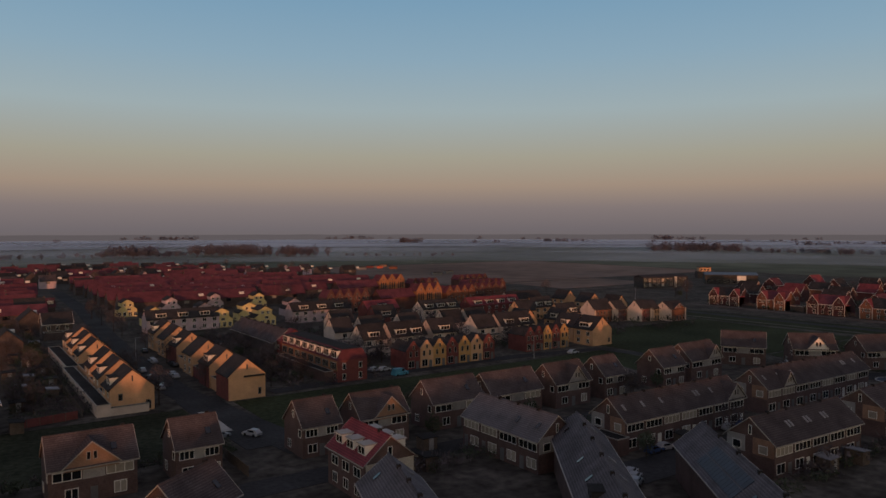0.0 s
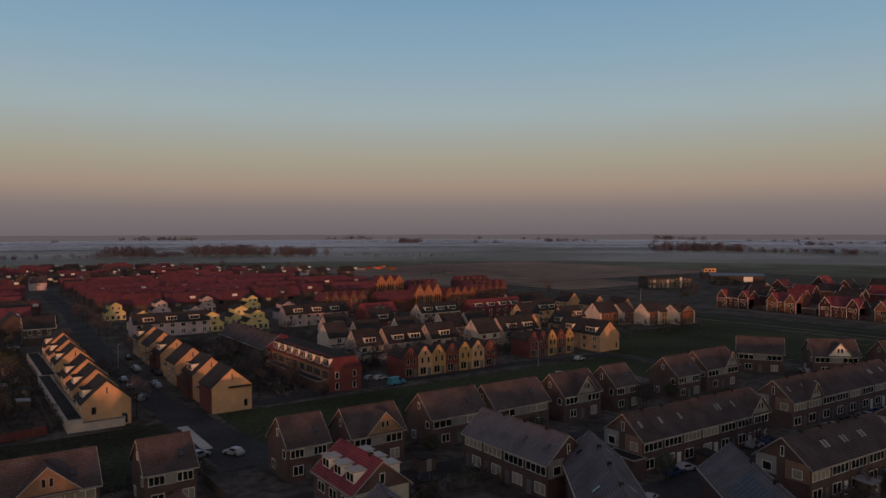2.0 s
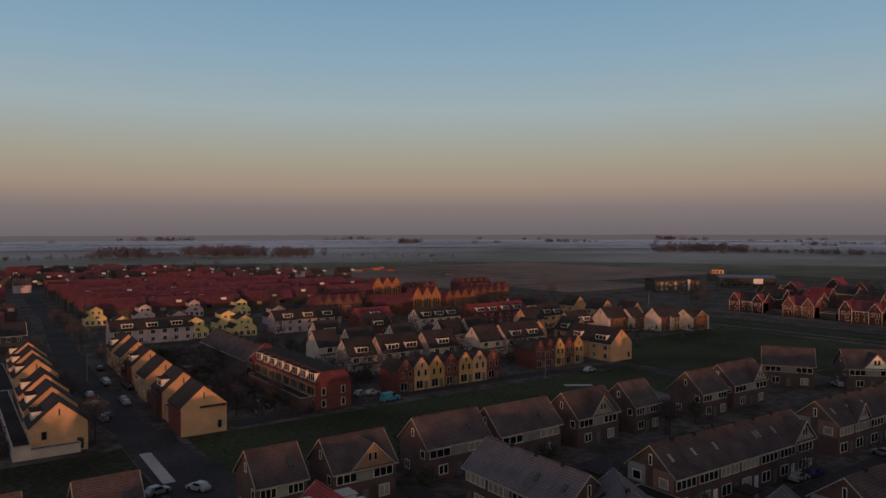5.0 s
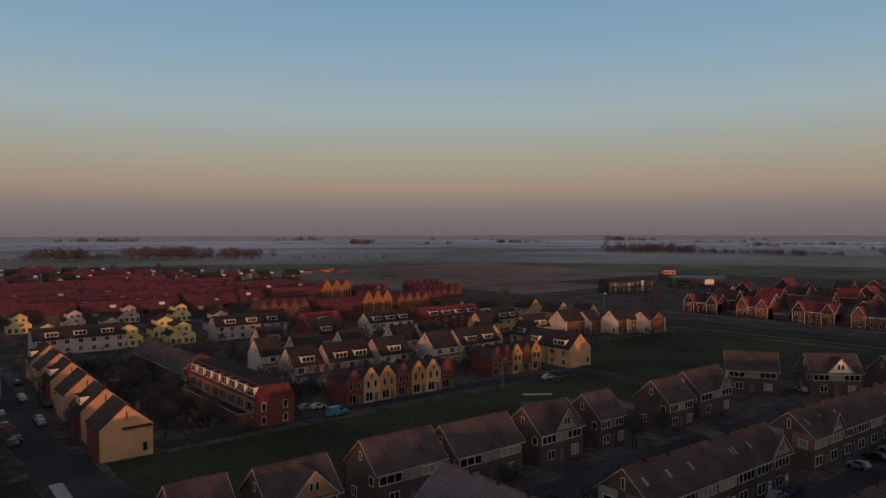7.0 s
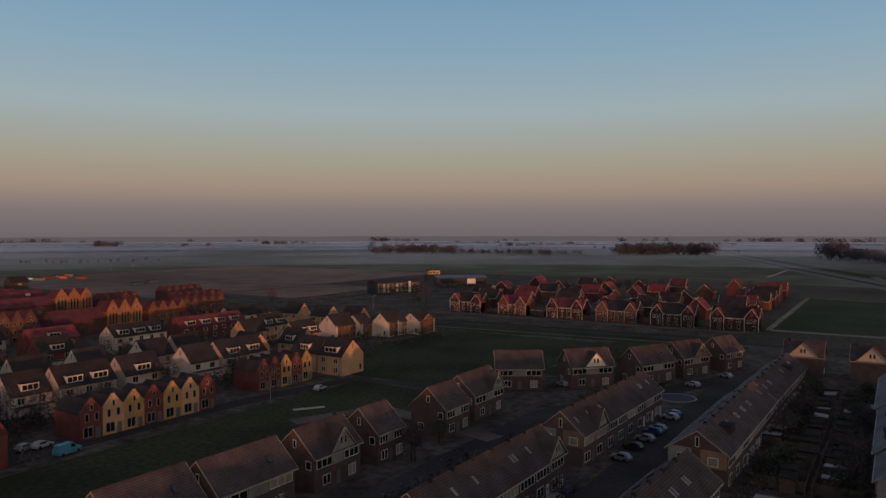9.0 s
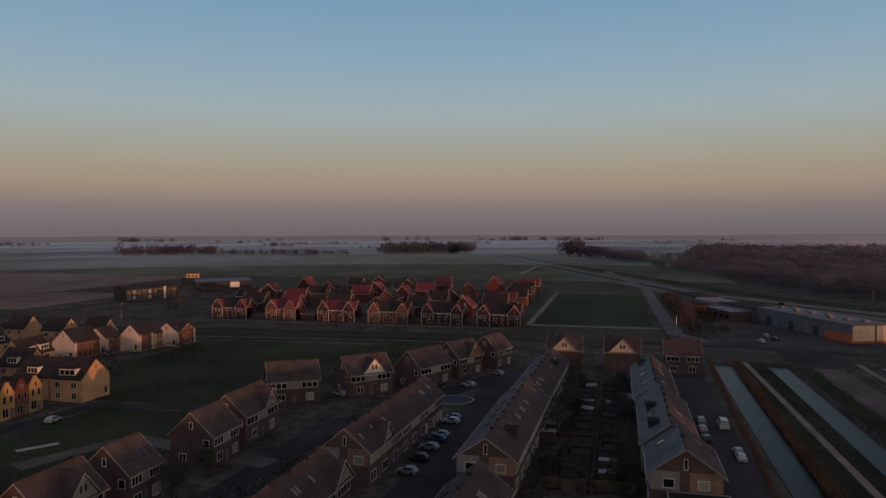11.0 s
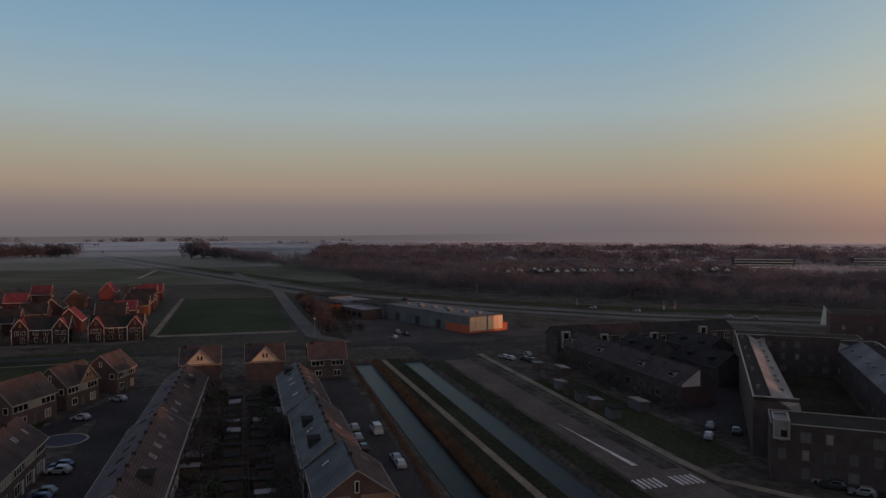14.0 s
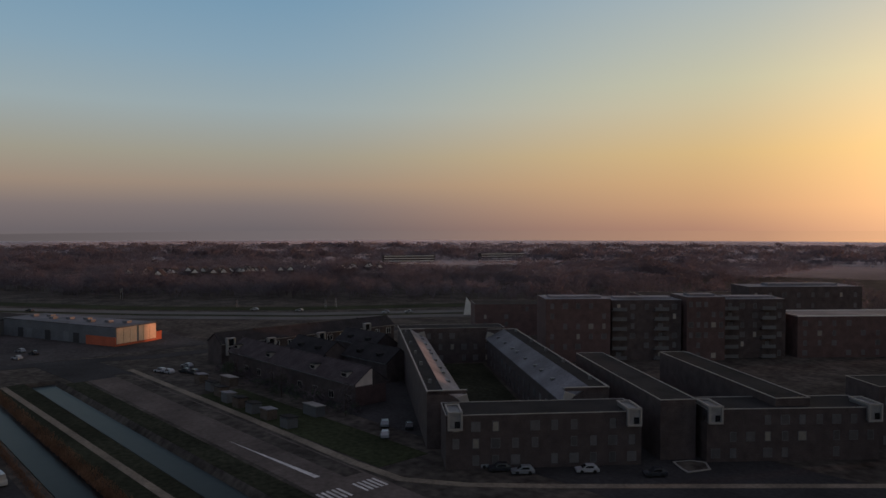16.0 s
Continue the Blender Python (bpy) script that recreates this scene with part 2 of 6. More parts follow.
car_silver = material("car_paint_silver", (0.20, 0.21, 0.23), 0.3, 2, 0.03, 0.5, 0.08, 0.0, metal=0.3, spec=0.5)
car_dark = material("car_paint_dark", (0.028, 0.030, 0.036), 0.25, 2, 0.05, 0.5, 0.08, 0.0, spec=0.5)
car_blue = material("car_paint_blue", (0.03, 0.05, 0.13), 0.25, 2, 0.05, 0.5, 0.08, 0.0, spec=0.5)
van_blue = material("van_paint_turquoise", (0.06, 0.22, 0.3), 0.3, 2, 0.05, 0.5, 0.08, 0.0, spec=0.5)
road_paint = material("road_paint", (0.48, 0.46, 0.44), 0.8, 3, 0.15, 0.4, 0.25, 0.03)
play_blue = material("play_surface_blue", (0.034, 0.041, 0.060), 0.9, 2, 0.1, 0.3, 0.2, 0.05)


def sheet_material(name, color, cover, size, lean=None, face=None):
    """Thin ground mist as a flat white sheet that covers only part of what lies behind, in long drifts. lean fixes its
    normal.
    """
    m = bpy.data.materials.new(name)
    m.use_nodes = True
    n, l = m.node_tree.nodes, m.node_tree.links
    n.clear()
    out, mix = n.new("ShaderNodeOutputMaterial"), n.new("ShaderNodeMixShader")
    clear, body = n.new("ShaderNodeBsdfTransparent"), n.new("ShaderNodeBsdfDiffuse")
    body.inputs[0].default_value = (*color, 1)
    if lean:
        sun_lean = n.new("ShaderNodeCombineXYZ")
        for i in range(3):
            sun_lean.inputs[i].default_value = lean[i]
        l.new(sun_lean.outputs[0], body.inputs["Normal"])
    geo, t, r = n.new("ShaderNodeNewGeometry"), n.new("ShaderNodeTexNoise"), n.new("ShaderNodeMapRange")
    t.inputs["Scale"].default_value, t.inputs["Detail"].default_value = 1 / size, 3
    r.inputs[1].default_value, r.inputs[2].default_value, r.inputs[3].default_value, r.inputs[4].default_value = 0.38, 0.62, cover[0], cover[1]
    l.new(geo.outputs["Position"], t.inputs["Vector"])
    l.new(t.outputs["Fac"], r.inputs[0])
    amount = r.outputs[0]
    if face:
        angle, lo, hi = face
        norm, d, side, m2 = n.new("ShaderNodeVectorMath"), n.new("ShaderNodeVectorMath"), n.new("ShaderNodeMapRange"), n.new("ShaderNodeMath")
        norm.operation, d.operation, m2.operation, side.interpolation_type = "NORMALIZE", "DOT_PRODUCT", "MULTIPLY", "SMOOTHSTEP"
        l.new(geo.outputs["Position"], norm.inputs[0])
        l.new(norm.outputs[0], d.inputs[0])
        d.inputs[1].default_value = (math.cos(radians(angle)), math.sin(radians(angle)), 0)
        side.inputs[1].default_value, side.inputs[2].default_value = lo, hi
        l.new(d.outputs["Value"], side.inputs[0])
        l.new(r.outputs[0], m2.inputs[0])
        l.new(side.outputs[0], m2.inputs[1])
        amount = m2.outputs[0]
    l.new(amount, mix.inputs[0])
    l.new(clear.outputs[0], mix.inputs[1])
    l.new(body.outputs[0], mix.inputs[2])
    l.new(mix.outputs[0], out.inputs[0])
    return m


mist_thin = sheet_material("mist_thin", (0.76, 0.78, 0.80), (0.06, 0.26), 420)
# Haze over the woods: normal leaned to the sun so the sheet brightens.
wood_haze = sheet_material("wood_haze", (0.86, 0.72, 0.70), (0.12, 0.33), 300, (sun_dir.x * 0.14, sun_dir.y * 0.14, 0.99), (-60, 0.5, 0.85))
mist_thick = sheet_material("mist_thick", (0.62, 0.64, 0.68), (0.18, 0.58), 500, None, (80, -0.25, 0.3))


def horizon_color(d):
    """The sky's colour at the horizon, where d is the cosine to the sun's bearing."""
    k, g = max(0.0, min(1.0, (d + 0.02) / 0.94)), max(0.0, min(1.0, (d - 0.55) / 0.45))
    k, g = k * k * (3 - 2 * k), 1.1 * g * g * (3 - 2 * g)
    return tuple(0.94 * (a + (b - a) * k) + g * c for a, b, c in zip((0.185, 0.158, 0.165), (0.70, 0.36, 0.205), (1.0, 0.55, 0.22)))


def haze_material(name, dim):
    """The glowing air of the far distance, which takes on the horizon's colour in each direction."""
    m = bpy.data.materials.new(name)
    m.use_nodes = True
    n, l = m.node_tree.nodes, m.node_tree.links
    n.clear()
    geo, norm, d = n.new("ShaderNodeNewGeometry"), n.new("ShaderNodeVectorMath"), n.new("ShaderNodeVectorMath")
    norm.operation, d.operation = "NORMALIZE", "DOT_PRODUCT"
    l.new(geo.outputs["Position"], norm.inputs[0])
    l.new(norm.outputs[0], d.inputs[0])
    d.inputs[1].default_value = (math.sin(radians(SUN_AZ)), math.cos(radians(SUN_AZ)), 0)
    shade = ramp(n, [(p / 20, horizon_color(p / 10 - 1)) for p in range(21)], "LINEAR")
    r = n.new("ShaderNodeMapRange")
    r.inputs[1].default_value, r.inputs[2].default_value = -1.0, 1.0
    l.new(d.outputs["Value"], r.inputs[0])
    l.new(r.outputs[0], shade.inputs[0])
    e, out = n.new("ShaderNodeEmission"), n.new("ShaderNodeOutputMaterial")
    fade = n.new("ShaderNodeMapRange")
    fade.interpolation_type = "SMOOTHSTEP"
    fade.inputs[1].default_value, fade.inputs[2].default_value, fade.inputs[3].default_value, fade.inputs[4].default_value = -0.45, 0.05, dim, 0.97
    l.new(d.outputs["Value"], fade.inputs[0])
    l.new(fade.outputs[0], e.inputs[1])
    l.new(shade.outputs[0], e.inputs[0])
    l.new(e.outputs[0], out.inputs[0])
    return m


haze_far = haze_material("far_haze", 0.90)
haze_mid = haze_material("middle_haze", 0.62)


def lamp_material(name, color, power):
    m = bpy.data.materials.new(name)
    m.use_nodes = True
    p = m.node_tree.nodes["Principled BSDF"]
    p.inputs["Emission Color"].default_value, p.inputs["Emission Strength"].default_value = (*color, 1), power
    return m


lamp_glow = lamp_material("lamp_glow", (1.0, 0.45, 0.12), 12)
lamp_glow_white = lamp_material("lamp_glow_white", (1.0, 0.9, 0.8), 9)

# ---- building kit ----
rng = random.Random(7)


class Shape:
    """Collects boxes and prisms into one mesh."""

    def __init__(self):
        self.v, self.f = [], []

    def poly(self, bottom, top):
        k, n = len(self.v), len(bottom)
        self.v += bottom + top
        self.f += [tuple(range(k + n - 1, k - 1, -1)), tuple(range(k + n, k + 2 * n))]
        self.f += [(k + i, k + (i + 1) % n, k + n + (i + 1) % n, k + n + i) for i in range(n)]
        return self

    def box(self, x0, x1, y0, y1, z0, z1):
        return self.poly([(x0, y0, z0), (x1, y0, z0), (x1, y1, z0), (x0, y1, z0)], [(x0, y0, z1), (x1, y0, z1), (x1, y1, z1), (x0, y1, z1)])

    def prism(self, section, axis, a0, a1):
        if axis == "x":
            return self.poly([(a0, p, q) for p, q in section], [(a1, p, q) for p, q in section])
        if axis == "y":
            return self.poly([(p, a0, q) for p, q in section], [(p, a1, q) for p, q in section])
        return self.poly([(p, q, a0) for p, q in section], [(p, q, a1) for p, q in section])

    def tube(self, x, y, z0, z1, r0, r1, n=8):
        ring = [(math.cos(2 * math.pi * i / n), math.sin(2 * math.pi * i / n)) for i in range(n)]
        return self.poly([(x + r0 * c, y + r0 * s, z0) for c, s in ring], [(x + r1 * c, y + r1 * s, z1) for c, s in ring])

    def mesh(self, name, mat):
        me = bpy.data.meshes.new(name)
        me.from_pydata(self.v, [], self.f)
        bm = bmesh.new()
        bm.from_mesh(me)
        bmesh.ops.recalc_face_normals(bm, faces=bm.faces)
        bm.to_mesh(me)
        bm.free()
        me.materials.append(mat)
        return me


def part(name, shape, mat, parent, label=""):
    ob = new(name, shape.mesh(name, mat))
    ob.parent = parent
    return tagged(ob, label) if label else ob


def thing(name, m, label, category, group=""):
    ob = new(name)
    ob.empty_display_size = 0.5
    ob.matrix_world = m
    return tagged(ob, label, category, group)


def solid(name, shape, mat, label, category, kind="", group="", m=None):
    ob = new(name, shape.mesh(name, mat))
    if m is not None:
        ob.matrix_world = m
    return tagged(ob, label, category, group, kind)


def slopes(shape, W, he, hr, x0, x1, eo, t=0.18, axis="x", c=0.0, sides=(-1, 1)):
    """Two roof slabs over a span W about c."""
    s = (hr - he) / (W / 2)
    for k in sides:
        y1, z1 = k * (W / 2 + eo), he - eo * s
        shape.prism([(c, hr + 0.004), (c + y1, z1 + 0.004), (c + y1, z1 + t), (c, hr + t * 1.25)], axis, x0, x1)
    return shape


def on_face(shape, face, L, W, a0, a1, z0, z1, d0, d1):
    """A box on one face of a house L by W: S and N are the long sides (-y, +y), W and E the ends (-x, +x); d0 to d1 outwards."""
    if face == "S":
        return shape.box(a0, a1, -W / 2 - d1, -W / 2 - d0, z0, z1)
    if face == "N":
        return shape.box(a0, a1, W / 2 + d0, W / 2 + d1, z0, z1)
    if face == "W":
        return shape.box(-L / 2 - d1, -L / 2 - d0, a0, a1, z0, z1)
    return shape.box(L / 2 + d0, L / 2 + d1, a0, a1, z0, z1)


def frame_grid(face, L, W, a0, a1, z0, z1, n, f, d0, d1):
    """A frame with n panes side by side, as one connected mesh."""
    cols = []
    for i in range(n + 1):
        c = a0 + (a1 - a0 - f) * i / n
        cols += [c, c + f]
    rows, s = [z0 - f, z0, z1 - f, z1], Shape()
    def at(a, z, d):
        if face == "S":
            return (a, -W / 2 - d, z)
        if face == "N":
            return (a, W / 2 + d, z)
        return (-L / 2 - d, a, z) if face == "W" else (L / 2 + d, a, z)
    m = len(cols)
    s.v = [at(a, z, d1) for z in rows for a in cols] + [at(a, z, d0) for z in rows for a in cols]
    o = 4 * m
    for r in range(3):
        for c in range(m - 1):
            k = r * m + c
            if r == 1 and c % 2:
                s.f += [(k, k + 1, o + k + 1, o + k), (k + m, k + m + 1, o + k + m + 1, o + k + m), (k, k + m, o + k + m, o + k), (k + 1, k + m + 1, o + k + m + 1, o + k + 1)]
            else:
                s.f.append((k, k + 1, k + m + 1, k + m))
    k = 3 * m
    s.f += [(0, m - 1, o + m - 1, o), (k, k + m - 1, o + k + m - 1, o + k)] if m == 2 else []
    for c in range(m - 1):
        s.f += [(c, c + 1, o + c + 1, o + c), (k + c, k + c + 1, o + k + c + 1, o + k + c)]
    for r in range(3):
        s.f += [(r * m, r * m + m, o + r * m + m, o + r * m), (r * m + m - 1, r * m + 2 * m - 1, o + r * m + 2 * m - 1, o + r * m + m - 1)]
    return s


def window(parent, face, L, W, a0, a1, z0, z1, panes=1, frame_mat=None, lit=None, out=0.0, name="window"):
    f = 0.09
    w = part(name, frame_grid(face, L, W, a0, a1, z0, z1, max(1, panes), f, out - 0.05, out + 0.07), frame_mat or white_paint, parent)
    g = Shape()
    on_face(g, face, L, W, a0 + f * 0.6, a1 - f * 0.6, z0 - f * 0.4, z1 - f * 0.6, out - 0.04, out + 0.03)
    part("pane", g, lit or glass, w)
    return w


def dormer(parent, side, x, w, W, he, hr, z0, h, mat=None, n=2, roofmat=None):
    """A box dormer on the slope of the side S or N, its front at height z0."""
    s, k = (hr - he) / (W / 2), -1 if side == "S" else 1
    y0 = k * (W / 2 - (z0 - he) / s)
    y1 = k * max(0.2, (W / 2 - (z0 + h - he) / s))
    b = Shape().prism([(y0, z0), (y0, z0 + h), (y1, z0 + h)], "x", x - w / 2, x + w / 2)
    d = part("dormer", b, mat or white_paint, parent)
    part("dormer_roof", Shape().box(x - w / 2 - 0.12, x + w / 2 + 0.12, min(y0 + k * 0.25, y1), max(y0 + k * 0.25, y1), z0 + h + 0.003, z0 + h + 0.12), roofmat or felt, d)
    y2 = abs(y0)
    part("window_frame", frame_grid(side, 0, 2 * y2, x - w / 2 + 0.1, x + w / 2 - 0.1, z0 + 0.34, z0 + h - 0.16, n, 0.12, -0.02, 0.06), mat or white_paint, d)
    g = on_face(Shape(), side, 0, 2 * y2, x - w / 2 + 0.16, x + w / 2 - 0.16, z0 + 0.30, z0 + h - 0.22, -0.02, 0.03)
    part("pane", g, glass, d)
    return d


def roof_window(parent, side, x, W, he, hr, zc, w=0.8, h=1.2, mat=None, lift=0.26):
    s, k = (hr - he) / (W / 2), -1 if side == "S" else 1
    ln = math.hypot(1, s)
    dy, dz = -k / ln, s / ln           # up the slope
    yc = k * (W / 2 - (zc - he) / s)
    ny, nz = k * s / ln, 1 / ln
    sec = []
    for a, b in ((-h / 2, lift - 0.14), (h / 2, lift - 0.14), (h / 2, lift), (-h / 2, lift)):
        sec.append((yc + dy * a + ny * b, zc + dz * a + nz * b))
    return part("roof_window", Shape().prism(sec, "x", x - w / 2, x + w / 2), mat or glass, parent)


def cross_gable(parent, side, a, w, W, he, hr, ha, wall, roof, trim, out=0.25, z0=0.0, windows=2):
    """A gable that stands out of a long side, with its own roof running back into the main one."""
    k = -1 if side == "S" else 1
    yf = k * (W / 2 + out)
    s = (hr - he) / (W / 2)
    yb = k * max(0.0, (hr - ha) / s)
    sec = [(a - w / 2, z0), (a + w / 2, z0), (a + w / 2, he), (a, ha), (a - w / 2, he)]
    g = part("cross_gable", Shape().prism(sec, "y", min(yf, k * 0.3), max(yf, k * 0.3)), wall, parent)
    r = Shape()
    slopes(r, w, he, ha, min(yf + k * 0.3, yb), max(yf + k * 0.3, yb), 0.3, axis="y", c=a)
    part("gable_roof", r, roof, g)
    sl = (ha - he) / (w / 2)
    t = Shape()
    for q in (-1, 1):
        x1, z1 = a + q * (w / 2 + 0.34), he - 0.34 * sl
        t.prism([(a, ha + 0.02), (x1, z1 + 0.02), (x1, z1 + 0.22), (a, ha + 0.25)], "y", min(yf + k * 0.28, yf + k * 0.36), max(yf + k * 0.28, yf + k * 0.36))
    part("barge_board", t, trim, g)
    for i in range(windows):
        c = a + (i - (windows - 1) / 2) * 0.9
        window(g, side, 0, W, c - 0.3, c + 0.3, he + (ha - he) * 0.25, he + (ha - he) * 0.25 + 1.15, 1, cream_paint, out=out)
    return g


def gable_house(x, y, ang, L, W, he, hr, wall, roof, trim, label, name="house", group="", chimneys=(), eo=0.4, go=0.25, barge=True, gutter=True, cap=True, roof2=None):
    h = thing(name, pose(x, y, 0, 0, 0, ang), label, "house", group)
    part("wall", Shape().prism([(-W / 2, -0.1), (W / 2, -0.1), (W / 2, he), (0, hr), (-W / 2, he)], "x", -L / 2, L / 2), wall, h)
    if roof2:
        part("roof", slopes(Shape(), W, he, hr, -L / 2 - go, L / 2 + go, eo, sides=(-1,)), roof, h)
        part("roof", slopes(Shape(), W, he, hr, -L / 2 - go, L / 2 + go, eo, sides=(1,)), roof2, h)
    else:
        part("roof", slopes(Shape(), W, he, hr, -L / 2 - go, L / 2 + go, eo), roof, h)
    if cap:
        part("ridge_cap", Shape().prism([(-0.16, hr + 0.14), (0.16, hr + 0.14), (0.09, hr + 0.32), (-0.09, hr + 0.32)], "x", -L / 2 - go, L / 2 + go), roof, h)
    s = (hr - he) / (W / 2)
    if gutter:
        for k in (-1, 1):
            y1 = k * (W / 2 + eo)
            part("gutter", Shape().box(-L / 2 - go, L / 2 + go, min(y1, y1 + k * 0.14), max(y1, y1 + k * 0.14), he - eo * s - 0.06, he - eo * s + 0.10), trim, h)
    if barge:
        for e in (-1, 1):
            b = Shape()
            for k in (-1, 1):
                y1, z1 = k * (W / 2 + eo), he - eo * s
                b.prism([(0, hr + 0.06), (y1, z1 + 0.04), (y1, z1 + 0.20), (0, hr + 0.24)], "x", *sorted((e * (L / 2 + go), e * (L / 2 + go + 0.07))))
            part("barge_board", b, trim, h)
    for cx, cy in chimneys:
        zt = hr + 0.7
        c = part("chimney", Shape().box(cx - 0.26, cx + 0.26, cy - 0.26, cy + 0.26, hr - 1.6, zt - 0.15), felt, h)
    return h


def panel(parent, face, L, W, a0, a1, z0, z1, mat, d=0.05, name="cladding_panel"):
    return part(name, on_face(Shape(), face, L, W, a0, a1, z0, z1, -0.02, d), mat, parent)


def annex(parent, x0, x1, y0, y1, h, wall, name="annex"):
    a = part(name, Shape().box(x0, x1, y0, y1, -0.1, h), wall, parent)
    part("flat_roof", Shape().box(x0 + 0.12, x1 - 0.12, y0 + 0.12, y1 - 0.12, h, h + 0.05), felt, a)
    e = Shape()
    e.box(x0 - 0.06, x1 + 0.06, y0 - 0.06, y0 + 0.12, h, h + 0.16).box(x0 - 0.06, x1 + 0.06, y1 - 0.12, y1 + 0.06, h, h + 0.16)
    e.box(x0 - 0.06, x0 + 0.12, y0 + 0.12, y1 - 0.12, h, h + 0.16).box(x1 - 0.12, x1 + 0.06, y0 + 0.12, y1 - 0.12, h, h + 0.16)
    part("roof_edge", e, cream_paint, a)
    return a


def door(parent, face, L, W, a, mat=None, out=0.0):
    d = part("door", on_face(Shape(), face, L, W, a - 0.5, a + 0.5, 0.05, 2.2, out - 0.02, out + 0.06), mat or grey_paint, parent)
    return d

# ---- ground, roads, water ----
def flat(name, x0, x1, y0, y1, z, mat, label, category, m=None, t=0.3, kind="structure"):
    return solid(name, Shape().box(x0, x1, y0, y1, z - t, z), mat, label, category, kind, m=m)


def band(name, points, width, z, mat, label, category):
    """A level strip along a line of points."""
    P = [Vector((*p, 0)) for p in points]
    left, right = [], []
    for i, p in enumerate(P):
        d = (P[min(i + 1, len(P) - 1)] - P[max(i - 1, 0)]).normalized()
        nrm = Vector((-d.y, d.x, 0)) * width / 2
        left.append(p + nrm)
        right.append(p - nrm)
    s = Shape()
    k = len(P)
    s.v = [(a.x, a.y, z) for a in left] + [(a.x, a.y, z) for a in right] + [(a.x, a.y, z - 0.3) for a in left] + [(a.x, a.y, z - 0.3) for a in right]
    for i in range(k - 1):
        s.f += [(i, i + 1, k + i + 1, k + i), (2 * k + i, 3 * k + i, 3 * k + i + 1, 2 * k + i + 1), (i, 2 * k + i, 2 * k + i + 1, i + 1), (k + i, k + i + 1, 3 * k + i + 1, 3 * k + i)]
    s.f += [(0, k, 3 * k, 2 * k), (k - 1, 3 * k - 1, 4 * k - 1, 2 * k - 1)]
    return solid(name, s, mat, label, category, "structure")


# one sheet of ground, cut open where the two ditches run
DITCHES = [(-2.6, 4.9), (15.2, 24.0)]


def skew(x, y):
    """The ditch beside the houses runs slightly askew to the road and narrows."""
    return (x, y - (0.0175 + 0.00165 * (y - 15.2)) * max(-5.0, x - 160)) if y > 11 and 0 < x < 300 else (x, y)


CX0, CX1 = 20.0, 275.0
xs, ys = [-6000, CX0, CX1, 6000], [-6000, DITCHES[0][0], DITCHES[0][1], DITCHES[1][0], DITCHES[1][1], 6000]
g = Shape()
g.v = [(*(skew(x, y) if abs(y) < 100 else (x, y)), 0.0) for y in ys for x in xs]
for j in range(5):
    for i in range(3):
        if i == 1 and j in (1, 3):
            continue
        a = j * 4 + i
        g.f.append((a, a + 1, a + 5, a + 4))
for y0, y1 in DITCHES:
    k = len(g.v)
    g.v += [(*skew(x, y), z) for x, y, z in ((CX0, y0, 0), (CX1, y0, 0), (CX1, y1, 0), (CX0, y1, 0), (CX0 + 2, y0 + 1.6, -1.6), (CX1 - 2, y0 + 1.6, -1.6), (CX1 - 2, y1 - 1.6, -1.6), (CX0 + 2, y1 - 1.6, -1.6))]
    g.f += [(k, k + 1, k + 5, k + 4), (k + 1, k + 2, k + 6, k + 5), (k + 2, k + 3, k + 7, k + 6), (k + 3, k, k + 4, k + 7), (k + 4, k + 5, k + 6, k + 7)]
gm = bpy.data.meshes.new("ground")
gm.from_pydata(g.v, [], g.f)
gm.materials.append(earth)
ground = tagged(new("ground", gm), "dark level ground of gardens and bare soil under the estate", "ground", "", "structure")
for y0, y1 in DITCHES:
    k = 1.15
    rim = [skew(x, y) for x, y in ((CX0 + 1.4, y0 + k), (CX1 - 1.4, y0 + k), (CX1 - 1.4, y1 - k), (CX0 + 1.4, y1 - k))]
    solid("water", Shape().prism(rim, "z", -1.4, -0.9), water, "still water in a straight ditch with reflected sky", "water", "structure")

# fields
flat("meadow", -900, 900, 700, 1250, 0.05, meadow, "pale frosted meadow beyond the estate", "field")
flat("meadow", 620, 3200, -40, 690, 0.05, meadow, "dull green meadow beyond the estate", "field")
flat("meadow", -3500, 4500, 1260, 4800, 0.05, meadow, "far meadows under evening mist", "field")
flat("meadow", 910, 4600, 695, 1255, 0.05, meadow, "far green meadow with mist over it", "field")
flat("meadow", -3500, -905, 500, 1255, 0.05, meadow, "far meadow beside the red roofed estate", "field")
flat("ploughed_field", 300, 615, 415, 690, 0.10, plough, "wide ploughed brown field with faint furrows", "field")
flat("ploughed_field", 345, 440, 350, 410, 0.10, plough, "bare brown building plot beside the school", "field")
flat("meadow", 309, 619, -18, 100, 0.04, rough_grass, "dull open ground round the sports field", "field")
flat("lawn", 55, 180, 128, 163.5, 0.06, grass, "dark mown grass strip between the house rows", "lawn")
flat("lawn", -60, 43.4, 127, 163, 0.06, bank_grass, "dark mown grass before the cream houses", "lawn")
flat("lawn", 186, 277, 128, 196, 0.06, grass, "dark open grass field by the estate edge", "lawn")
flat("lawn", 215, 296, 92, 127, 0.06, grass, "dark grass by the ditch road", "lawn")
solid("sports_field", Shape().prism([(350.5, 33.2), (499, 36), (504, 85), (351, 83.6)], "z", -0.2, 0.12), pitch_grass, "level green grass field with a pale path round it", "field", "structure")
solid("lawn", Shape().prism([(CX0, 5.0), (CX1, 5.0), skew(CX1, 15.1), skew(CX0, 15.1)], "z", -0.25, 0.05), bank_grass, "grass bank between two ditches", "lawn", "structure")
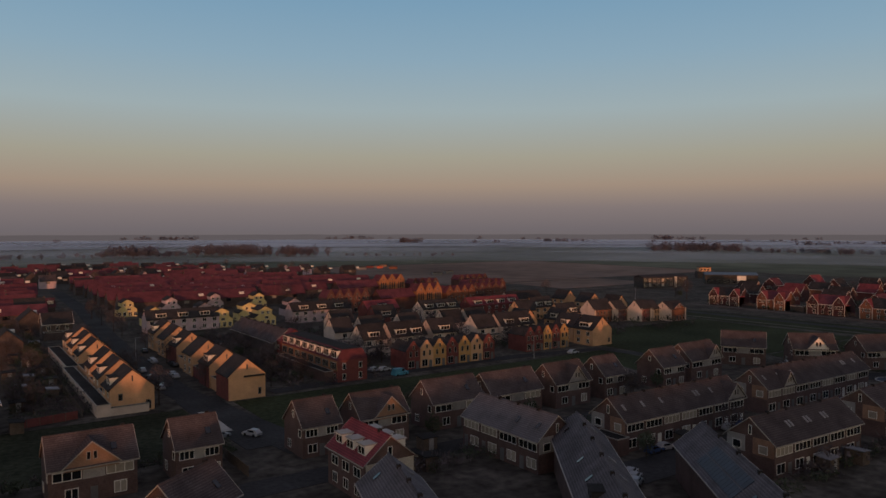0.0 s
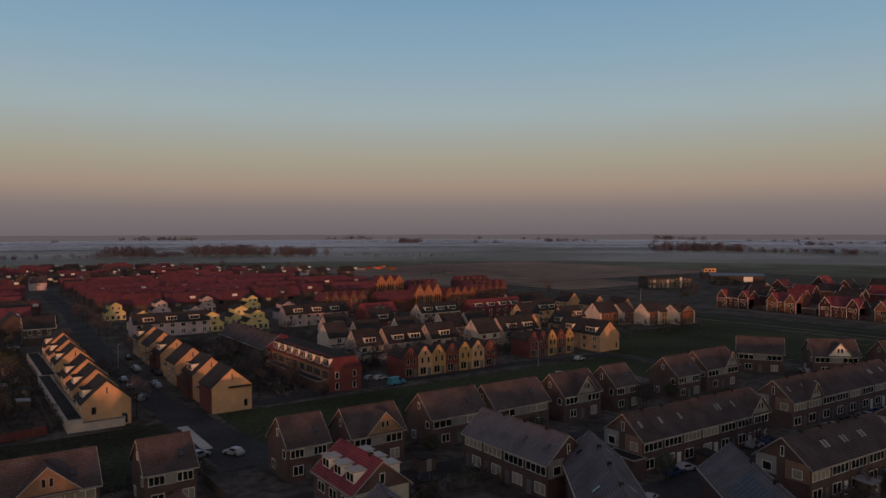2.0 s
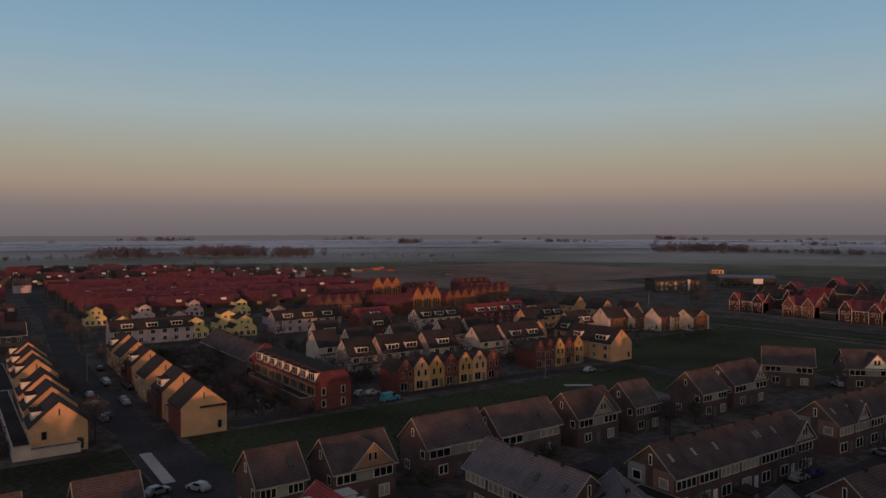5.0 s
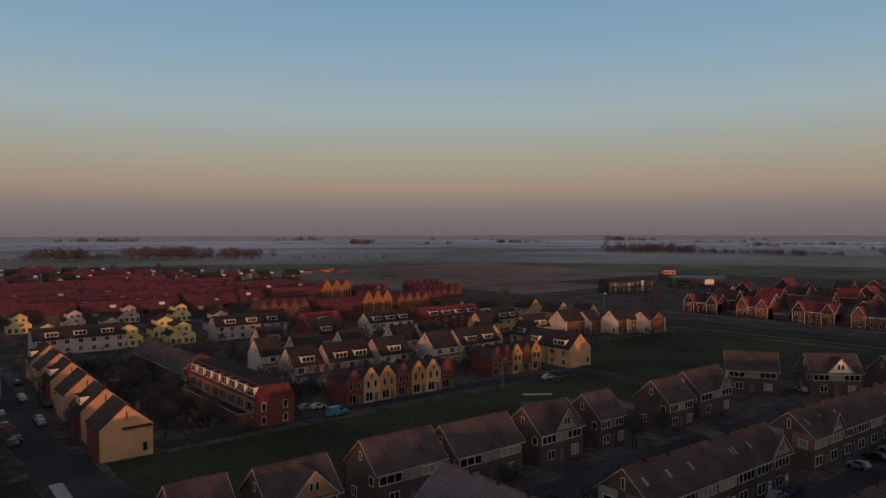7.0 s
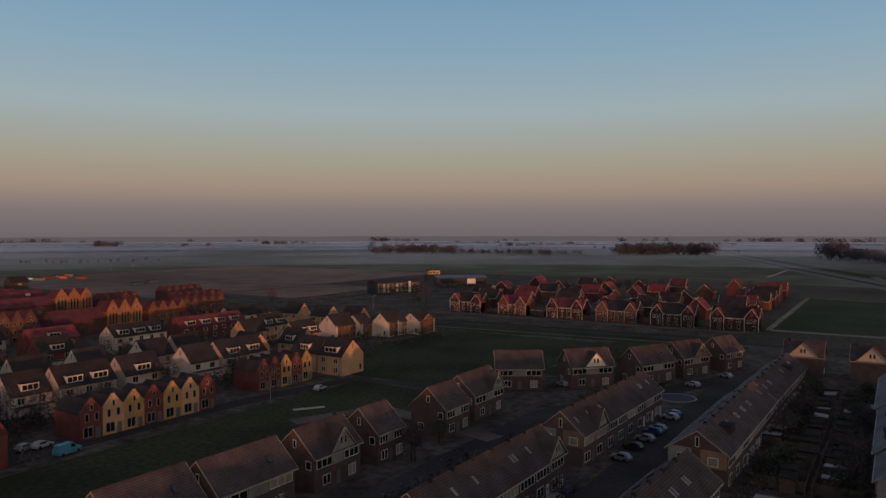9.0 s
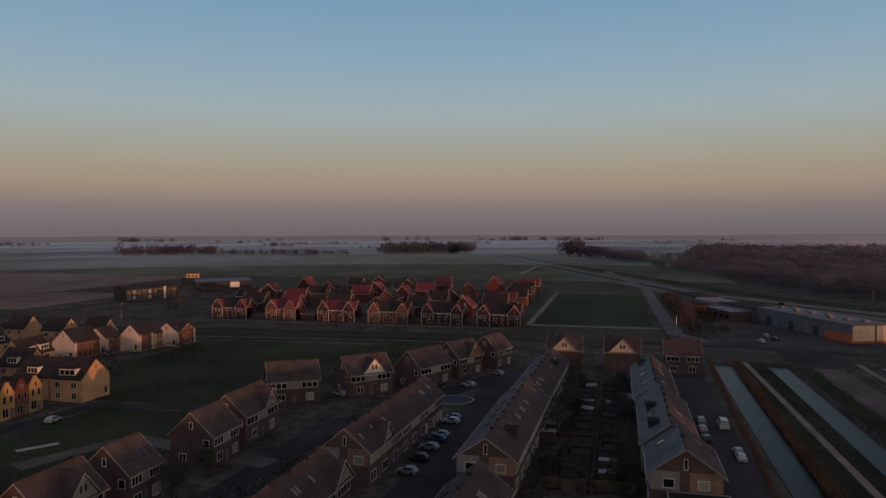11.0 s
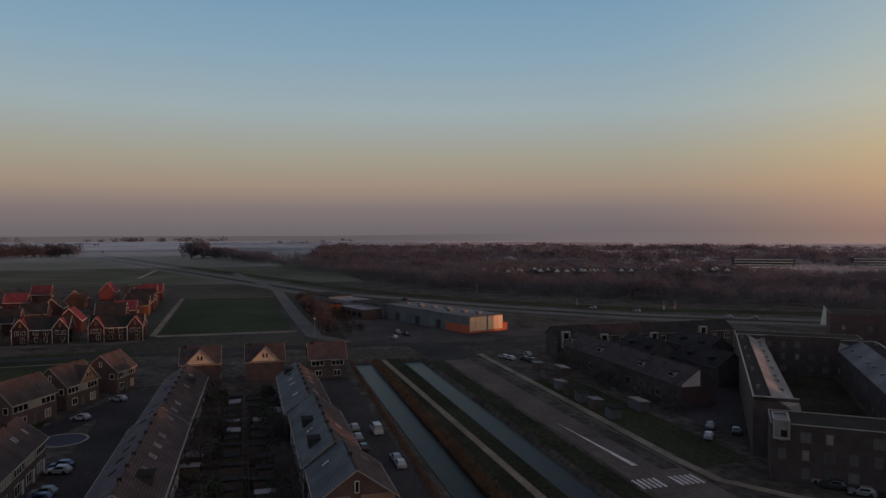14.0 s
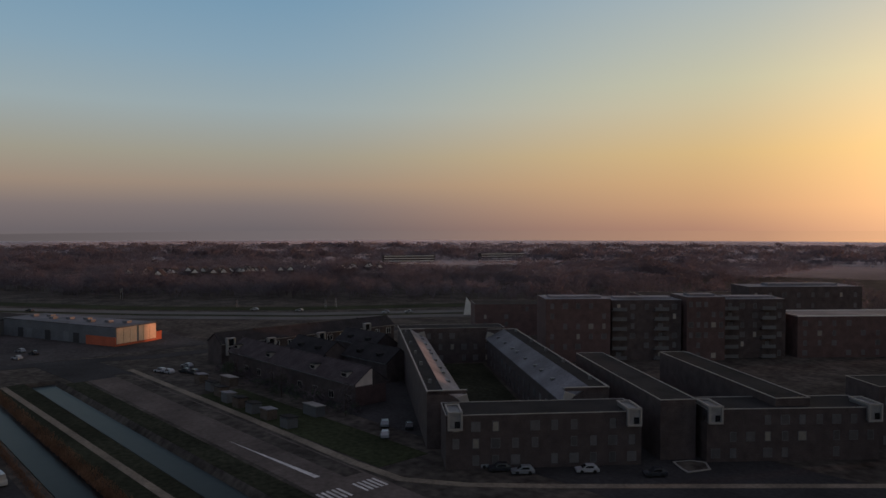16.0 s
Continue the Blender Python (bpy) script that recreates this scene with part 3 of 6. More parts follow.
solid("lawn", Shape().prism([(30, -7.3), (268, -7.3), (268, -2.7), (30, -2.7)], "z", -0.25, 0.05), bank_grass, "grass verge along the ditch", "lawn", "structure")
flat("lawn", 160, 232, -34, -22.8, 0.05, grass, "grass corner beside the cycle path", "lawn")
# roads and paths
band("road", [(20, -14), (270, -14)], 11.5, 0.06, paving, "wide dark asphalt road along the ditches", "road")
band("verge", [(160, -17.6), (272, -17.6)], 3.4, 0.075, earth, "bare brown strip along the road", "verge")
band("cycle_path", [(276, -22.2), (204, -21.8), (165, -21.2), (153, -22), (144, -28), (133, -39), (99, -76), (60, -120)], 1.8, 0.08, gravel, "pale cycle path that bends beside the flats", "path")
band("road", [(303, 84), (306, 20), (300, -14), (292, -40), (290, -140)], 7.0, 0.07, asphalt, "dark asphalt road along the estate edge", "road")
band("lawn", [(288, 300), (293, 190), (299, 108), (303, 86)], 26.0, 0.055, grass, "dark grass on both banks of a ditch", "lawn")
# Asphalt band laid in place of the dark ditch between these banks.
band("road", [(294, 300), (299, 190), (303, 112), (304, 84)], 6.0, 0.075, asphalt, "dark band in place of a ditch along the estate edge", "road")
band("road", [(331, 240), (331, 180), (331, 96), (338, 88)], 5.0, 0.072, paving, "paved street before the white edged houses", "road")
band("path", [(279, 250), (286, 180), (292, 108), (298, 84)], 1.8, 0.08, paving, "narrow brown path beside the ditch", "path")
band("path", [(20, 8.2), (160, 8.9), (274, 10.2)], 1.5, 0.08, gravel, "pale gravel path between two ditches", "path")
band("road", [(268, -13), (300, -11)], 16, 0.065, asphalt, "dark road junction by the ditches", "road")
band("street", [(54, 120), (50, 154), (47, 185), (48, 250), (50, 290), (57, 392), (60, 520)], 7.5, 0.075, asphalt, "straight residential street with parked cars", "road")
band("street", [(-40, 106), (175, 106), (200, 95), (240, 78)], 7.0, 0.07, asphalt, "dark street before the brown brick houses", "road")
band("street", [(90, 77.5), (150, 77.5), (245, 77.5)], 9.0, 0.065, asphalt, "parking street between two terraces", "road")
band("street", [(100, 28.5), (262, 28.5)], 8.0, 0.065, asphalt, "parking street beside the ditch", "road")
band("street", [(48.6, 172), (48.6, 150), (49.6, 126)], 9.6, 0.08, asphalt, "street junction beside the grass", "road")
band("pavement", [(46.2, 158), (45.9, 140)], 2.0, 0.10, concrete, "pale concrete paving strip in the street", "pavement")
band("street", [(66, 168), (98, 171), (146, 171), (180, 166), (186, 140)], 5.0, 0.08, asphalt, "street before the narrow coloured houses", "road")
band("street", [(140, 148), (160, 140), (152, 106)], 5.0, 0.085, paving, "paved side street by the grass", "road")
band("pavement", [(147.5, 155.2), (153.5, 151.2)], 1.5, 0.10, concrete, "pale paved crossing on the grass", "pavement")
band("path", [(346, 31), (346, 85.5), (506.5, 87), (501.5, 36)], 2.4, 0.08, gravel, "pale path round the sports field", "path")
band("path", [(345.5, 32), (345.5, 84)], 5.0, 0.085, gravel, "pale path along the sports field", "path")
band("road", [(312, 17), (332, 26), (400, 28), (553, 30.5), (760, 60)], 6.5, 0.075, asphalt_old, "grey road beside the sports field", "road")
for k in (-8.5, 8.5):
    band("motorway", [(1400 - 0.35 * k, 330 + 0.94 * k), (889 - 0.35 * k, 142 + 0.94 * k), (507 - 0.45 * k, 0.9 * k), (408 - 0.65 * k, -74 + 0.75 * k), (352 - 0.75 * k, -128 + 0.65 * k), (280 - 0.84 * k, -240 + 0.54 * k)], 10.5, 0.085, asphalt_old, "grey carriageway of the main road past the woods", "road")
band("verge", [(1400, 330), (889, 142), (507, 0), (408, -74), (352, -128), (280, -240)], 6.2, 0.072, grass, "grass strip between two carriageways", "verge")
band("verge", [(1400, 300), (889, 112), (520, -30), (440, -82), (382, -142), (320, -250)], 16, 0.068, grass, "grass bank along the main road", "verge")
flat("yard", 305, 420, -60, 15, 0.055, yard_paving, "grey asphalt yard before the sheds", "yard")
flat("yard", 60, 240, -75, -40, 0.03, asphalt, "paved parking ground before the flats", "yard", m=None)
# markings
s = Shape()
s.prism([(192, -11.0), (163, -13.0), (163, -12.0)], "z", 0.062, 0.072)
solid("road_marking", s, road_paint, "long white wedge painted on the road", "road marking", "structure")
for i in range(5):
    for v0 in (-12.2, -19.0):
        solid("crossing_stripe", Shape().box(152.6 + 0.0, 156.6, v0 + i * 0.95, v0 + i * 0.95 + 0.45, 0.062, 0.082), road_paint, "white zebra stripe on the road", "road marking", "structure", "zebra stripes")

# mist over the far fields and haze over the far woods, as flat see-through sheets
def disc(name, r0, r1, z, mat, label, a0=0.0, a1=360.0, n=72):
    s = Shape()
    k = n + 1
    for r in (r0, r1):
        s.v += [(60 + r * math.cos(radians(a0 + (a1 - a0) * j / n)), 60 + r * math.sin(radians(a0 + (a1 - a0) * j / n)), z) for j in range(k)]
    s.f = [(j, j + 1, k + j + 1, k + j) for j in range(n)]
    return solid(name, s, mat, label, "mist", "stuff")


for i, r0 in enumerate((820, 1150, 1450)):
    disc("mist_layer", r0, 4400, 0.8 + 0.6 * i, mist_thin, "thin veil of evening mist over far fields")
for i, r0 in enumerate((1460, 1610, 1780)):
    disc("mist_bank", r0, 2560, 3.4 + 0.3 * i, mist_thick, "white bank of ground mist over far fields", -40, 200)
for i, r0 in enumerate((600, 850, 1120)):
    disc("mist_layer", r0, 2250, 5.0 + 1.5 * i, wood_haze, "thin flat sheet for evening haze over the far woods", -140, 4)


def backdrop(r, a0, a1, top, mat, label, n=120, rise=0.0):
    s = Shape()
    for j in range(n + 1):
        a = radians(a0 + (a1 - a0) * j / n)
        for q in (r, r + 20):
            s.v += [(60 + q * math.cos(a), 60 + q * math.sin(a), z) for z in (-0.5, (top + rise * min(1.0, max(0.0, (-6 - math.degrees(a)) / 24)) + (4 if r > 4000 else 2) * noise.noise(Vector((a * 30, r, 0)))) * min(1.0, (n - j) / 9, j / 9))]
    for j in range(n):
        k = 4 * j
        s.f += [(k, k + 4, k + 5, k + 1), (k + 2, k + 3, k + 7, k + 6), (k + 1, k + 5, k + 7, k + 3)]
    return solid("backdrop", s, mat, label, "backdrop", "structure")


# Added rings that glow in the horizon's colour, in place of distant haze.
backdrop(2640, -160, 188, 22, haze_mid, "dim glowing ring for the hazy wooded distance", 180, 14.5)
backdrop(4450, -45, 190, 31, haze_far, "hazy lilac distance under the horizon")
# ---- brown brick estate ----
def villa(x0, x1, y=119.5, ang=0.0, cross=None, wall=brick_brown, roof=tile_brown, W=8.2, he=5.6, hr=9.3, strip=True, lit=False, label=None, cw=6.4, clad=boards_tan, y_mid=None):
    """A detached house with its ridge from x0 to x1."""
    L = x1 - x0
    text = label or ("brown brick house with a brown tiled roof" + (" and boarded gable" if cross is not None else " and white gutters"))
    h = gable_house((x0 + x1) / 2, y, ang, L, W, he, hr, wall, roof, cream_paint, text, group="brown brick houses", chimneys=[(L / 2 - 1.2, 0.3)])
    if strip:
        window(h, "S", L, W, -L / 2 + 0.5, -L / 2 + 0.5 + L * 0.32, 3.7, 5.0, 3)
        window(h, "S", L, W, L / 2 - 0.5 - L * 0.32, L / 2 - 0.5, 3.7, 5.0, 3, lit=blind if lit else None)
        panel(h, "S", L, W, -L / 2 + 0.4 + L * 0.34, L / 2 - 0.4 - L * 0.34, 3.5, 5.1, boards_grey)
    window(h, "S", L, W, -L / 4 - 0.9, -L / 4 + 0.9, 0.9, 2.4, 2)
    window(h, "S", L, W, L / 4 - 0.3, L / 4 + 1.5, 0.7, 2.4, 2, lit=blind)
    door(h, "S", L, W, 0.0)
    for e in "W":
        window(h, e, L, W, -0.35, 0.35, 6.6, 7.8, 1)
        window(h, e, L, W, -W / 2 + 0.6, -W / 2 + 1.8, 3.6, 4.9, 1)
        window(h, e, L, W, 1.0, 2.4, 0.9, 2.3, 2)
    roof_window(h, "S", L / 4, W, he, hr, 7.2)
    if cross is not None:
        cross_gable(h, "S", cross, cw, W, he, hr, hr - 0.45, clad, roof, cream_paint, out=0.3, z0=5.1)
        panel(h, "S", L, W, cross - cw / 2, cross + cw / 2, 4.95, 5.25, clad, 0.3)
    return h


def terrace(x0, x1, y, ang=0.0, W=8.4, he=5.6, hr=9.0, wall=brick_brown, roof=tile_brown, cross=(), label="long brown brick terrace with a tiled roof", n=None, ext=False, crosswall=None, origin=None, dark_dormers=(), roof2=None, strip_side="S", skylights=True):
    L = x1 - x0
    n = n or max(3, round(L / 5.4))
    cx, cy = ((x0 + x1) / 2, y) if origin is None else origin
    h = gable_house(cx, cy, ang, L, W, he, hr, wall, roof, cream_paint, label, "terrace", "brown brick terraces", roof2=roof2,
                    chimneys=[(-L / 2 + L * (i + 1) / n - 0.6, 0.0) for i in range(n - 1)])
    for i in range(n):
        a, u = -L / 2 + L * i / n, L / n
        for sd in strip_side:
            window(h, sd, L, W, a + 0.35, a + u - 0.35, 3.7, 5.0, 4, lit=blind if rng.random() < 0.2 else None)
            window(h, sd, L, W, a + 0.5, a + u * 0.55, 0.8, 2.4, 2, lit=blind if rng.random() < 0.25 else None)
            door(h, sd, L, W, a + u * 0.8, white_paint if rng.random() < 0.4 else grey_paint)
        if skylights and rng.random() < 0.6:
            roof_window(h, "S", a + u * 0.35, W, he, hr, 7.4, 0.5, 1.3, felt_pale)
            if rng.random() < 0.4:
                roof_window(h, "S", a + u * 0.35 + 0.9, W, he, hr, 7.4, 0.5, 1.3, felt_pale)
            roof_window(h, "N", a + u * 0.4, W, he, hr, 7.2, 0.7, 1.2)
    for e in "W":
        panel(h, e, L, W, -W / 2 + 0.1, -0.5, 3.3, 6.0, boards_tan)
        panel(h, e, L, W, 0.9, W / 2 - 0.1, 3.3, 6.0, boards_grey)
        window(h, e, L, W, -3.2, -1.6, 3.7, 5.0, 1, out=0.05, lit=blind)
        window(h, e, L, W, 1.6, 3.2, 3.7, 5.0, 1, out=0.05)
        window(h, e, L, W, -0.3, 0.3, 6.4, 7.9, 1)
    for c, w in cross:
        cross_gable(h, "S", c, w, W, he, hr, hr - 0.5, crosswall or boards_grey, roof, cream_paint, 0.25, z0=5.1, windows=2)
    for c, sd in dark_dormers:
        dormer(h, sd, c, 2.6, W, he, hr, 6.5, 1.5, boards_dark, 2)
    if ext:
        annex(h, -L / 2 - 3.0, -L / 2 - 0.02, -W / 2 - 0.8, W / 2 - 2.5, 3.0, wall)
    return h


villa(11.9, 23.9, cross=-0.3, cw=7.4, lit=True)
villa(29.6, 36.9)
villa(51.0, 58.3)
villa(61.9, 72.2, 118.6, cross=1.1, cw=6.6)
villa(79.2, 91.9, 120.6, lit=True)
villa(93.2, 107.2, 119.4, lit=True)
villa(111.6, 122.6, 119.6, cross=0.9, cw=5.6, clad=boards_grey)
villa(127.2, 134.6)
villa(-6, 5.4)
villa(147.4, 156.4, 118.6)
villa(160.6, 174.0, 119.8, ang=0, cross=3.2, cw=5.6, clad=boards_grey)
# White on the -43 degree house puts the sun on its gable into colour.
for xm, ym, a, L, c in ((196.6, 123.6, -57, 12, None), (208.6, 109.8, -43, 12, 0.8), (221.6, 97.6, -25, 13, None), (236.7, 91.4, -26, 11, 1.6), (251.0, 84.5, -20, 9, None)):
    villa(xm - L / 2, xm + L / 2, ym, a, c, cw=5.8, clad=white_paint if a == -43 else boards_tan)
for ym in (63.0, 46.5):
    hh = villa(250, 260, ym, 90, None, clad=boards_pale)
    cross_gable(hh, "N", 0, 7.0, 8.2, 5.6, 9.3, 9.1, boards_pale, tile_brown, cream_paint, 0.3, 5.2)
hh = villa(249, 259, 30, 90, None, wall=brick_dark)
window(hh, "N", 10, 8.2, -4.4, -1.0, 3.7, 5.0, 3)
window(hh, "N", 10, 8.2, 1.0, 4.4, 3.7, 5.0, 3)
window(hh, "N", 10, 8.2, -3.4, -1.6, 0.9, 2.4, 2)
window(hh, "N", 10, 8.2, 1.6, 3.4, 0.9, 2.4, 2)

# red roofed house with white dormers, ridge to the north
hh = gable_house(53.8, 96.5, 90, 12.0, 8.4, 6.0, 9.4, brick_brown, tile_red, cream_paint, "brick house with a red tiled roof and white dormers", chimneys=[(-3, 0.0)])
for i in (-3.6, 0, 3.6):
    dormer(hh, "N", i, 2.3, 8.4, 6.0, 9.4, 6.6, 1.7, white_paint, 2, cream_paint)
    window(hh, "N", 12, 8.4, i - 1.1, i + 1.1, 3.6, 5.0, 2)
    window(hh, "N", 12, 8.4, i - 0.8, i + 0.8, 0.9, 2.4, 2)
    dormer(hh, "S", i, 2.3, 8.4, 6.0, 9.4, 6.6, 1.7, white_paint, 2, cream_paint)
panel(hh, "W", 12, 8.4, -4.1, 4.1, 3.2, 5.9, boards_pale)
window(hh, "W", 12, 8.4, -0.4, 0.4, 6.6, 8.0, 1)

terrace(86.0, 106.5, 83.3, 90, roof=tile_grey, origin=(83.2, 96.0), label="brick terrace with a grey tiled roof", strip_side="N")
terrace(99.6, 135.4, 89.2, -0.8, cross=[(14.8, 6.0)], ext=True)
terrace(145.2, 188.0, 89.0, -1.6, cross=[(-13.5, 4.6)])
terrace(108.4, 134.4, 66.2, -2.5, W=8.8)
# Greyer north slopes put the sky they reflect into the tile colour.
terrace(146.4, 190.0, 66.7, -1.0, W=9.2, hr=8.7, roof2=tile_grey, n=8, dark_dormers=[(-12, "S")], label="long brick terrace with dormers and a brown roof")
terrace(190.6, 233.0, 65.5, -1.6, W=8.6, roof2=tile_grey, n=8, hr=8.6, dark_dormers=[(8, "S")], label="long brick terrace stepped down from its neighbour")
terrace(146.0, 160.0, 37.9, 0, W=10.2, roof2=tile_skylit, n=2, hr=9.2, ext=True, strip_side="N", label="brick terrace end with boarded gable and annex")
terrace(160.4, 193.0, 39.0, 0, W=9.0, roof2=tile_skylit, n=6, dark_dormers=[(-10, "N"), (2, "N")], strip_side="N", label="long brick terrace with a roof tinted blue grey to the north")
terrace(193.6, 229.0, 39.8, 0, W=8.6, roof2=tile_skylit, n=7, hr=8.6, dark_dormers=[(14, "N")], strip_side="N", label="long brick terrace stepped down from its neighbour")
# terraces that fan out under the flight
for (ax, ay), (bx, by), rf in (((87.5, 85.5), (60.0, 49.5), tile_grey), ((99.5, 69.5), (70.0, 32.5), tile_grey), ((50.0, 84.4), (40.0, 54.0), tile_grey)):
    a = math.degrees(math.atan2(ay - by, ax - bx))
    L = math.hypot(ax - bx, ay - by)
    h = terrace(0, L, 0, a, roof=rf, origin=((ax + bx) / 2, (ay + by) / 2), label="brick terrace with a grey roof" + (" and solar panels" if ax > 99 else " and dark dormers"), n=6, skylights=True, dark_dormers=[(-10, "N")])
    if ax > 99:
        for i in range(14):
            for z in (6.5, 7.75):
                ob = roof_window(h, "N", -1.0 + 1.06 * i, 8.4, 5.6, 9.0, z, 1.0, 1.7, solar)
                ob.name = "solar_panel"
villa(20, 30, 92, 35)

# ---- cream houses ----
def cream_house(x, y, ang, L, W, he, hr, wall=plaster_cream, roof=tile_black, label="cream plastered house with a steep dark roof", dormers=1, side="N", front=None, name="house", dw=3.8):
    h = gable_house(x, y, ang, L, W, he, hr, wall, roof, tile_black if wall is not plaster_yellow else cream_paint, label, name, "cream plastered houses", eo=0.25, go=0.12, barge=False, cap=False)
    seen = "S" if ang == 0 else "N"
    for i in range(dormers):
        c = (i - (dormers - 1) / 2) * (L / max(1, dormers)) * 0.9
        for sd in seen:
            dormer(h, sd, c, dw, W, he, hr, he + 0.45, 1.75, white_paint, 3)
    for sd in seen:
        k = max(1, int(L / 4))
        for i in range(k):
            c = -L / 2 + L * (i + 0.5) / k
            window(h, sd, L, W, c - 0.8, c + 0.8, 3.4, 4.8, 2)
            window(h, sd, L, W, c - 0.7, c + 0.7, 0.8, 2.3, 2)
    for e in "W":
        window(h, e, L, W, -0.15, 0.15, hr - 2.4, hr - 1.2, 1, grey_paint)
        window(h, e, L, W, -W / 2 + 1.0, -W / 2 + 1.8, 0.9, 2.4, 1, grey_paint)
    return h


ROW = (167.2, 182.4, 197.4, 218.6, 234.6, 250.0)
for i, y in enumerate(ROW):
    gap = ROW[i + 1] - y if i < 5 else 8.8
    h = cream_house(33.8 + 0.45 * i, y + 4.4, 90, 8.8, 9.2, 5.3, 9.3)
    if i == 0:
        annex(h, -5.6, ROW[3] - y - 4.6, 4.62, 7.4, 2.5, plaster_white)
    if i == 3:
        annex(h, -4.4, ROW[5] - y + 4.4, 4.62, 7.8, 2.5, plaster_white)
    if i == 0:
        annex(h, -5.6, -4.44, -3.2, 4.6, 1.6, plaster_white, "porch")
        window(h, "W", 8.8, 9.2, 2.0, 2.9, 2.9, 4.3, 1, grey_paint)
        window(h, "W", 8.8, 9.2, -3.9, -3.1, 0.4, 2.2, 1, grey_paint)
    if i < 5:
        annex(h, 4.42, gap - 4.5, -3.6, 4.5, 3.0, plaster_cream, "garage")
ROW = (164.6, 181.0, 198.4, 216.0, 232.0, 247.5)
for i, y in enumerate(ROW):
    gap = ROW[i + 1] - y if i < 5 else 8.8
    h = cream_house(58.7 + 0.55 * i, y + 4.4, 90, 8.8, 8.9, 5.7, 9.5, plaster_cream, dormers=1 if i % 2 else 0)
    if i == 0:
        panel(h, "W", 8.8, 8.9, -4.2, 0.8, 5.25, 5.6, tile_black, 0.5, "canopy")
    if i < 5:
        annex(h, 4.42, gap - 4.5, -3.4, 3.6, 3.0, brick_red if i % 2 else plaster_cream, "garage")
        if i in (0, 1, 3):
            part("side_wall", Shape().box(-4.3, 4.3, 4.46, 4.6, -0.05, 5.2), brick_red, h, "red brick side wall")

# long mansard row with white dormers
h = thing("terrace", pose(88.4, 186.5, 0, 0, 0, 90), "long red brick row with cream dormers along its roof", "house")
Lc, Wc = 37.0, 8.8
part("wall", Shape().box(-Lc / 2, Lc / 2, -Wc / 2, Wc / 2, -0.1, 5.8), brick_red, h)
part("roof", Shape().prism([(-Wc / 2 - 0.2, 5.82), (Wc / 2 + 0.2, 5.82), (Wc / 2 - 1.5, 8.6), (-Wc / 2 + 1.5, 8.6)], "x", -Lc / 2 - 0.1, Lc / 2 + 0.1), tile_wine, h)
part("flat_roof", Shape().box(-Lc / 2 + 0.3, Lc / 2 - 0.3, -Wc / 2 + 1.8, Wc / 2 - 1.8, 8.6, 8.66), felt, h)
for i in range(8):
    c = -Lc / 2 + Lc * (i + 0.5) / 8
    for sd in "N":
        dormer(h, sd, c, 3.4, Wc, 5.82, 5.82 + 2.8 / 1.7 * 4.4, 6.1, 2.2, white_paint, 3)
        window(h, sd, Lc, Wc, c - 1.7, c + 1.7, 3.4, 5.2, 4, cream_paint, out=0.05)
        window(h, sd, Lc, Wc, c - 1.5, c + 0.6, 0.7, 2.4, 2, cream_paint)
        door(h, sd, Lc, Wc, c + 1.4)
# Gold brick band puts the low sun on the west wall into colour.
panel(h, "N", Lc, Wc, -Lc / 2 + 0.05, Lc / 2 - 0.05, 3.0, 5.7, brick_gold, 0.045, "upper_wall")
for c in (-2.4, 2.4):
    window(h, "W", Lc, Wc, c - 0.5, c + 0.5, 3.4, 5.0, 1)
    window(h, "W", Lc, Wc, c - 0.5, c + 0.5, 0.7, 2.3, 1)
annex(h, -Lc / 2 + 2, Lc / 2 - 2, Wc / 2 + 0.02, Wc / 2 + 2.6, 2.8, brick_brown)
for yy, ln, rf in ((229, 40, tile_brown),):
    terrace(0, ln, 0, 90, W=8.8, he=5.4, hr=8.8, roof=rf, origin=(87.5, yy), wall=brick_dark, label="plain brick row with a dark tiled roof", skylights=False)
cream_house(88.5, 208, 90, 4, 9, 6, 9.2, brick_red, tile_red, "red brick house end with a red roof", 0)

